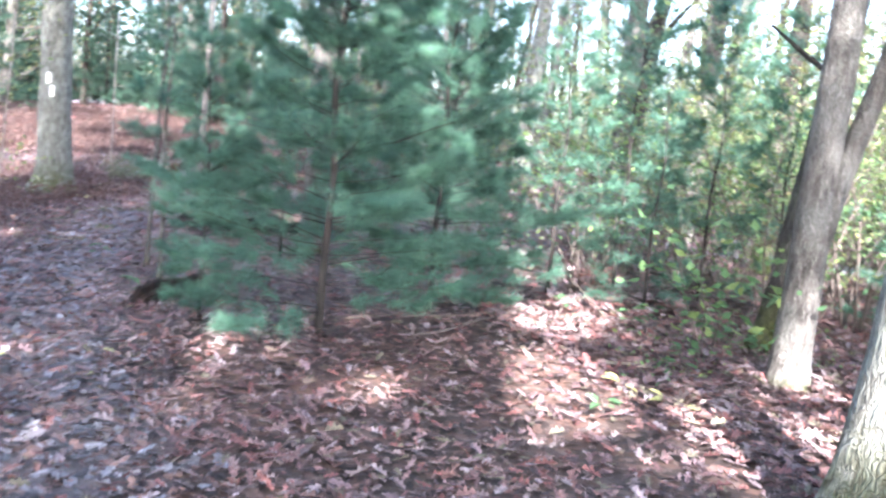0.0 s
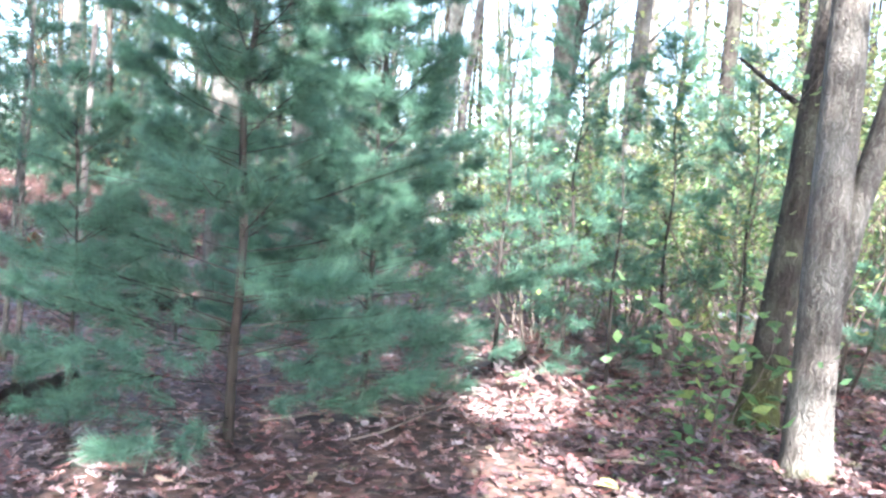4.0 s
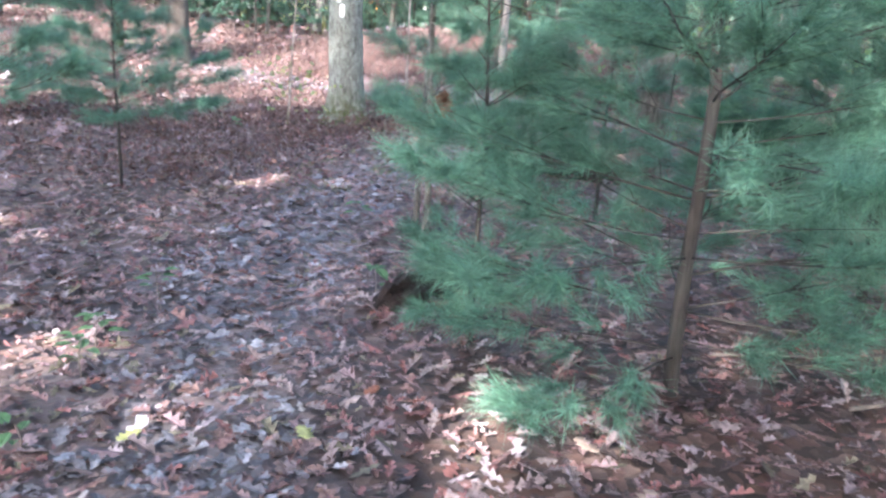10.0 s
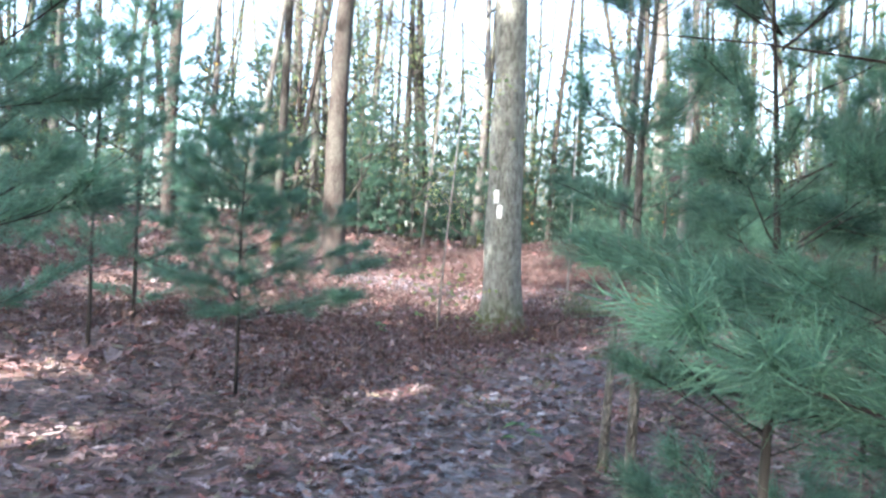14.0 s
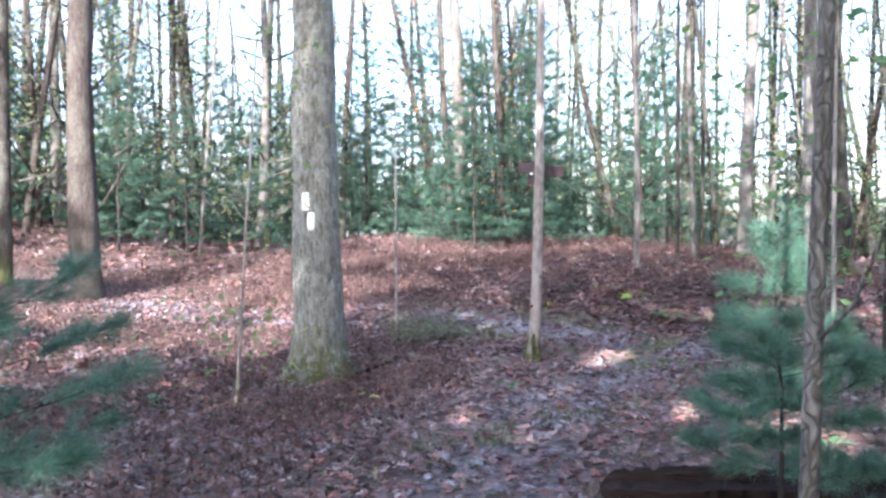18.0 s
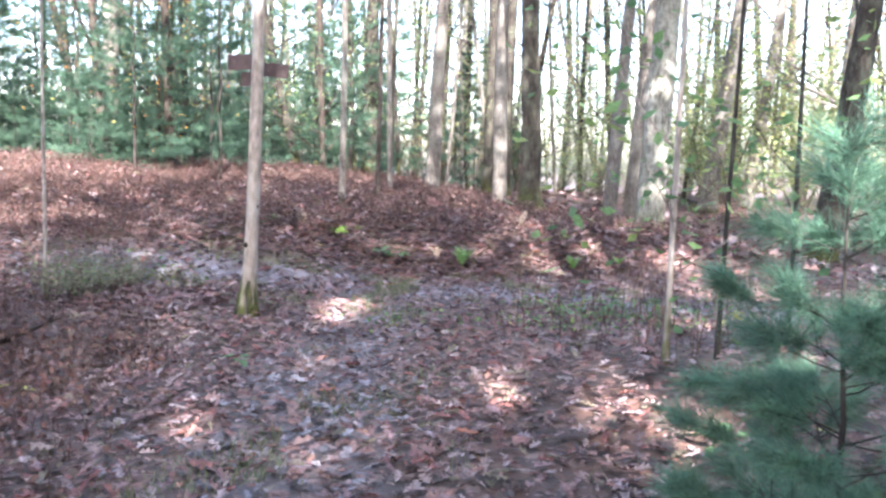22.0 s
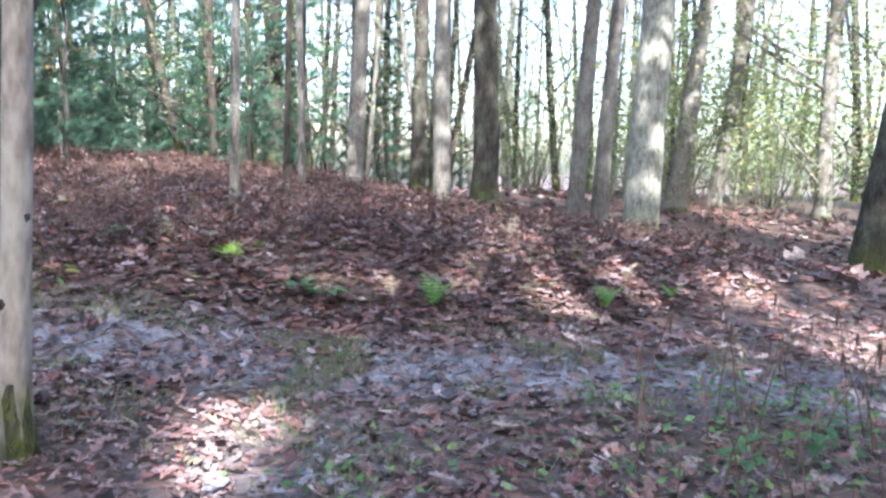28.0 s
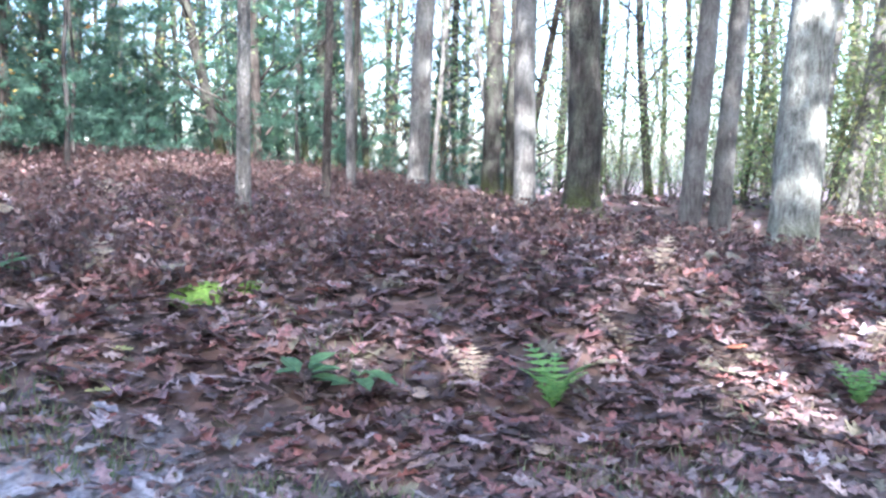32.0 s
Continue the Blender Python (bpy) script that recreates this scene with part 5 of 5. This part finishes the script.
def hump(x, y, w, h, label, seed):
    """A low cushion of moss."""
    t = thing("moss_cushion", x, y, label, "moss")
    v, f = [], []
    for j in range(6):
        for i in range(14):
            a, s = 2 * math.pi * i / 14, j / 5
            rr = w * s * (1 + 0.2 * noise.noise((math.cos(a) * 2, math.sin(a) * 2, seed)))
            px, py = rr * math.cos(a) * 1.6, rr * math.sin(a)
            v.append((px, py, land(x + px, y + py) - land(x, y) - 0.01 + h * (1 - s * s)))
    f = [(j * 14 + i, j * 14 + (i + 1) % 14, (j + 1) * 14 + (i + 1) % 14, (j + 1) * 14 + i) for j in range(5) for i in range(14)]
    mesh_object("cushion", v, f, MOSS, t, smooth=True)


MOSS = plain("moss", (0.10, 0.17, 0.035), 0.95, 0.4, 60.0)
hump(4.2, 2.55, 0.11, 0.05, "low green moss cushion on the leafy bank", 2)
hump(4.4, 2.5, 0.07, 0.04, "small green moss cushion on the leafy bank", 3)


def oak_leaf(x, y, size, seed, mat, label):
    """One large fallen leaf with lobes, a raised midrib and a stalk."""
    t = thing("fallen_leaf", x, y, label, "leaf", "large leaves lying on top of the litter", z=land(x, y) + 0.035, turn=seed * 2.1)
    r = random.Random(seed)
    rows = [(-0.5, 0.03), (-0.36, 0.2), (-0.26, 0.11), (-0.1, 0.3), (0.02, 0.15), (0.18, 0.33), (0.28, 0.15), (0.4, 0.2), (0.52, 0.02)]
    curl = r.uniform(0.1, 0.35)
    v, f = [], []
    for u, w in rows:
        lift = 0.25 * u * u * size
        v += [(u * size, w * size * r.uniform(0.85, 1.1), lift + curl * w * size), (u * size, 0, lift), (u * size, -w * size * r.uniform(0.85, 1.1), lift + curl * w * size)]
    for k in range(len(rows) - 1):
        a = 3 * k
        f += [(a, a + 1, a + 4, a + 3), (a + 1, a + 2, a + 5, a + 4)]
    blade = mesh_object("blade", v, f, mat, t, smooth=True)
    so = blade.modifiers.new("thickness", "SOLIDIFY")
    so.thickness = 0.0012
    sv, sf = tube([(-0.5 * size, 0, 0.062 * size), (-0.62 * size, 0.02 * size, 0.05 * size), (-0.78 * size, 0.03 * size, 0.0)], [0.0022, 0.0018, 0.0015], 5)
    mesh_object("stalk", sv, sf, TWIG, t)
    return t


LEAF_TAN = leafy("tan_fallen_leaf", [(0.36, 0.27, 0.22)], 0.6, 0.15)
LEAF_RUST = leafy("rust_fallen_leaf", [(0.34, 0.13, 0.08)], 0.6, 0.15)
TAN, RUST, GOLD = "pale tan oak leaf curled on the litter", "rust-orange oak leaf lying on the litter", "yellow leaf lying on the brown litter"
for i, (x, y, s, kind) in enumerate([(1.26, -10.25, 0.10, 2), (0.71, -10.34, 0.09, 2), (1.15, -10.69, 0.08, 2), (2.2, -10.26, 0.11, 0), (2.33, -10.56, 0.12, 0), (3.31, -4.09, 0.13, 0), (3.87, -4.37, 0.09, 2), (4.76, 1.56, 0.15, 0), (6.25, 1.33, 0.13, 1), (3.81, 2.21, 0.1, 2), (4.99, 1.1, 0.13, 0), (3.7, 1.98, 0.11, 2), (4.07, 0.84, 0.15, 1), (0.2, -4.17, 0.11, 0), (0.36, -3.87, 0.12, 1), (2.42, -3.58, 0.11, 1), (3.43, -1.53, 0.13, 0), (4.17, -2.33, 0.13, 0), (4.13, -0.76, 0.12, 0), (2.32, -10.86, 0.13, 0), (3.7, -9.43, 0.1, 0), (4.51, -11.45, 0.1, 2), (1.45, -9.9, 0.09, 1), (2.1, -2.6, 0.12, 1), (2.9, -3.1, 0.12, 0)]):
    oak_leaf(x, y, s, i + 1, (LEAF_TAN, LEAF_RUST, LEAF_PALE)[kind], (TAN, RUST, GOLD)[kind])
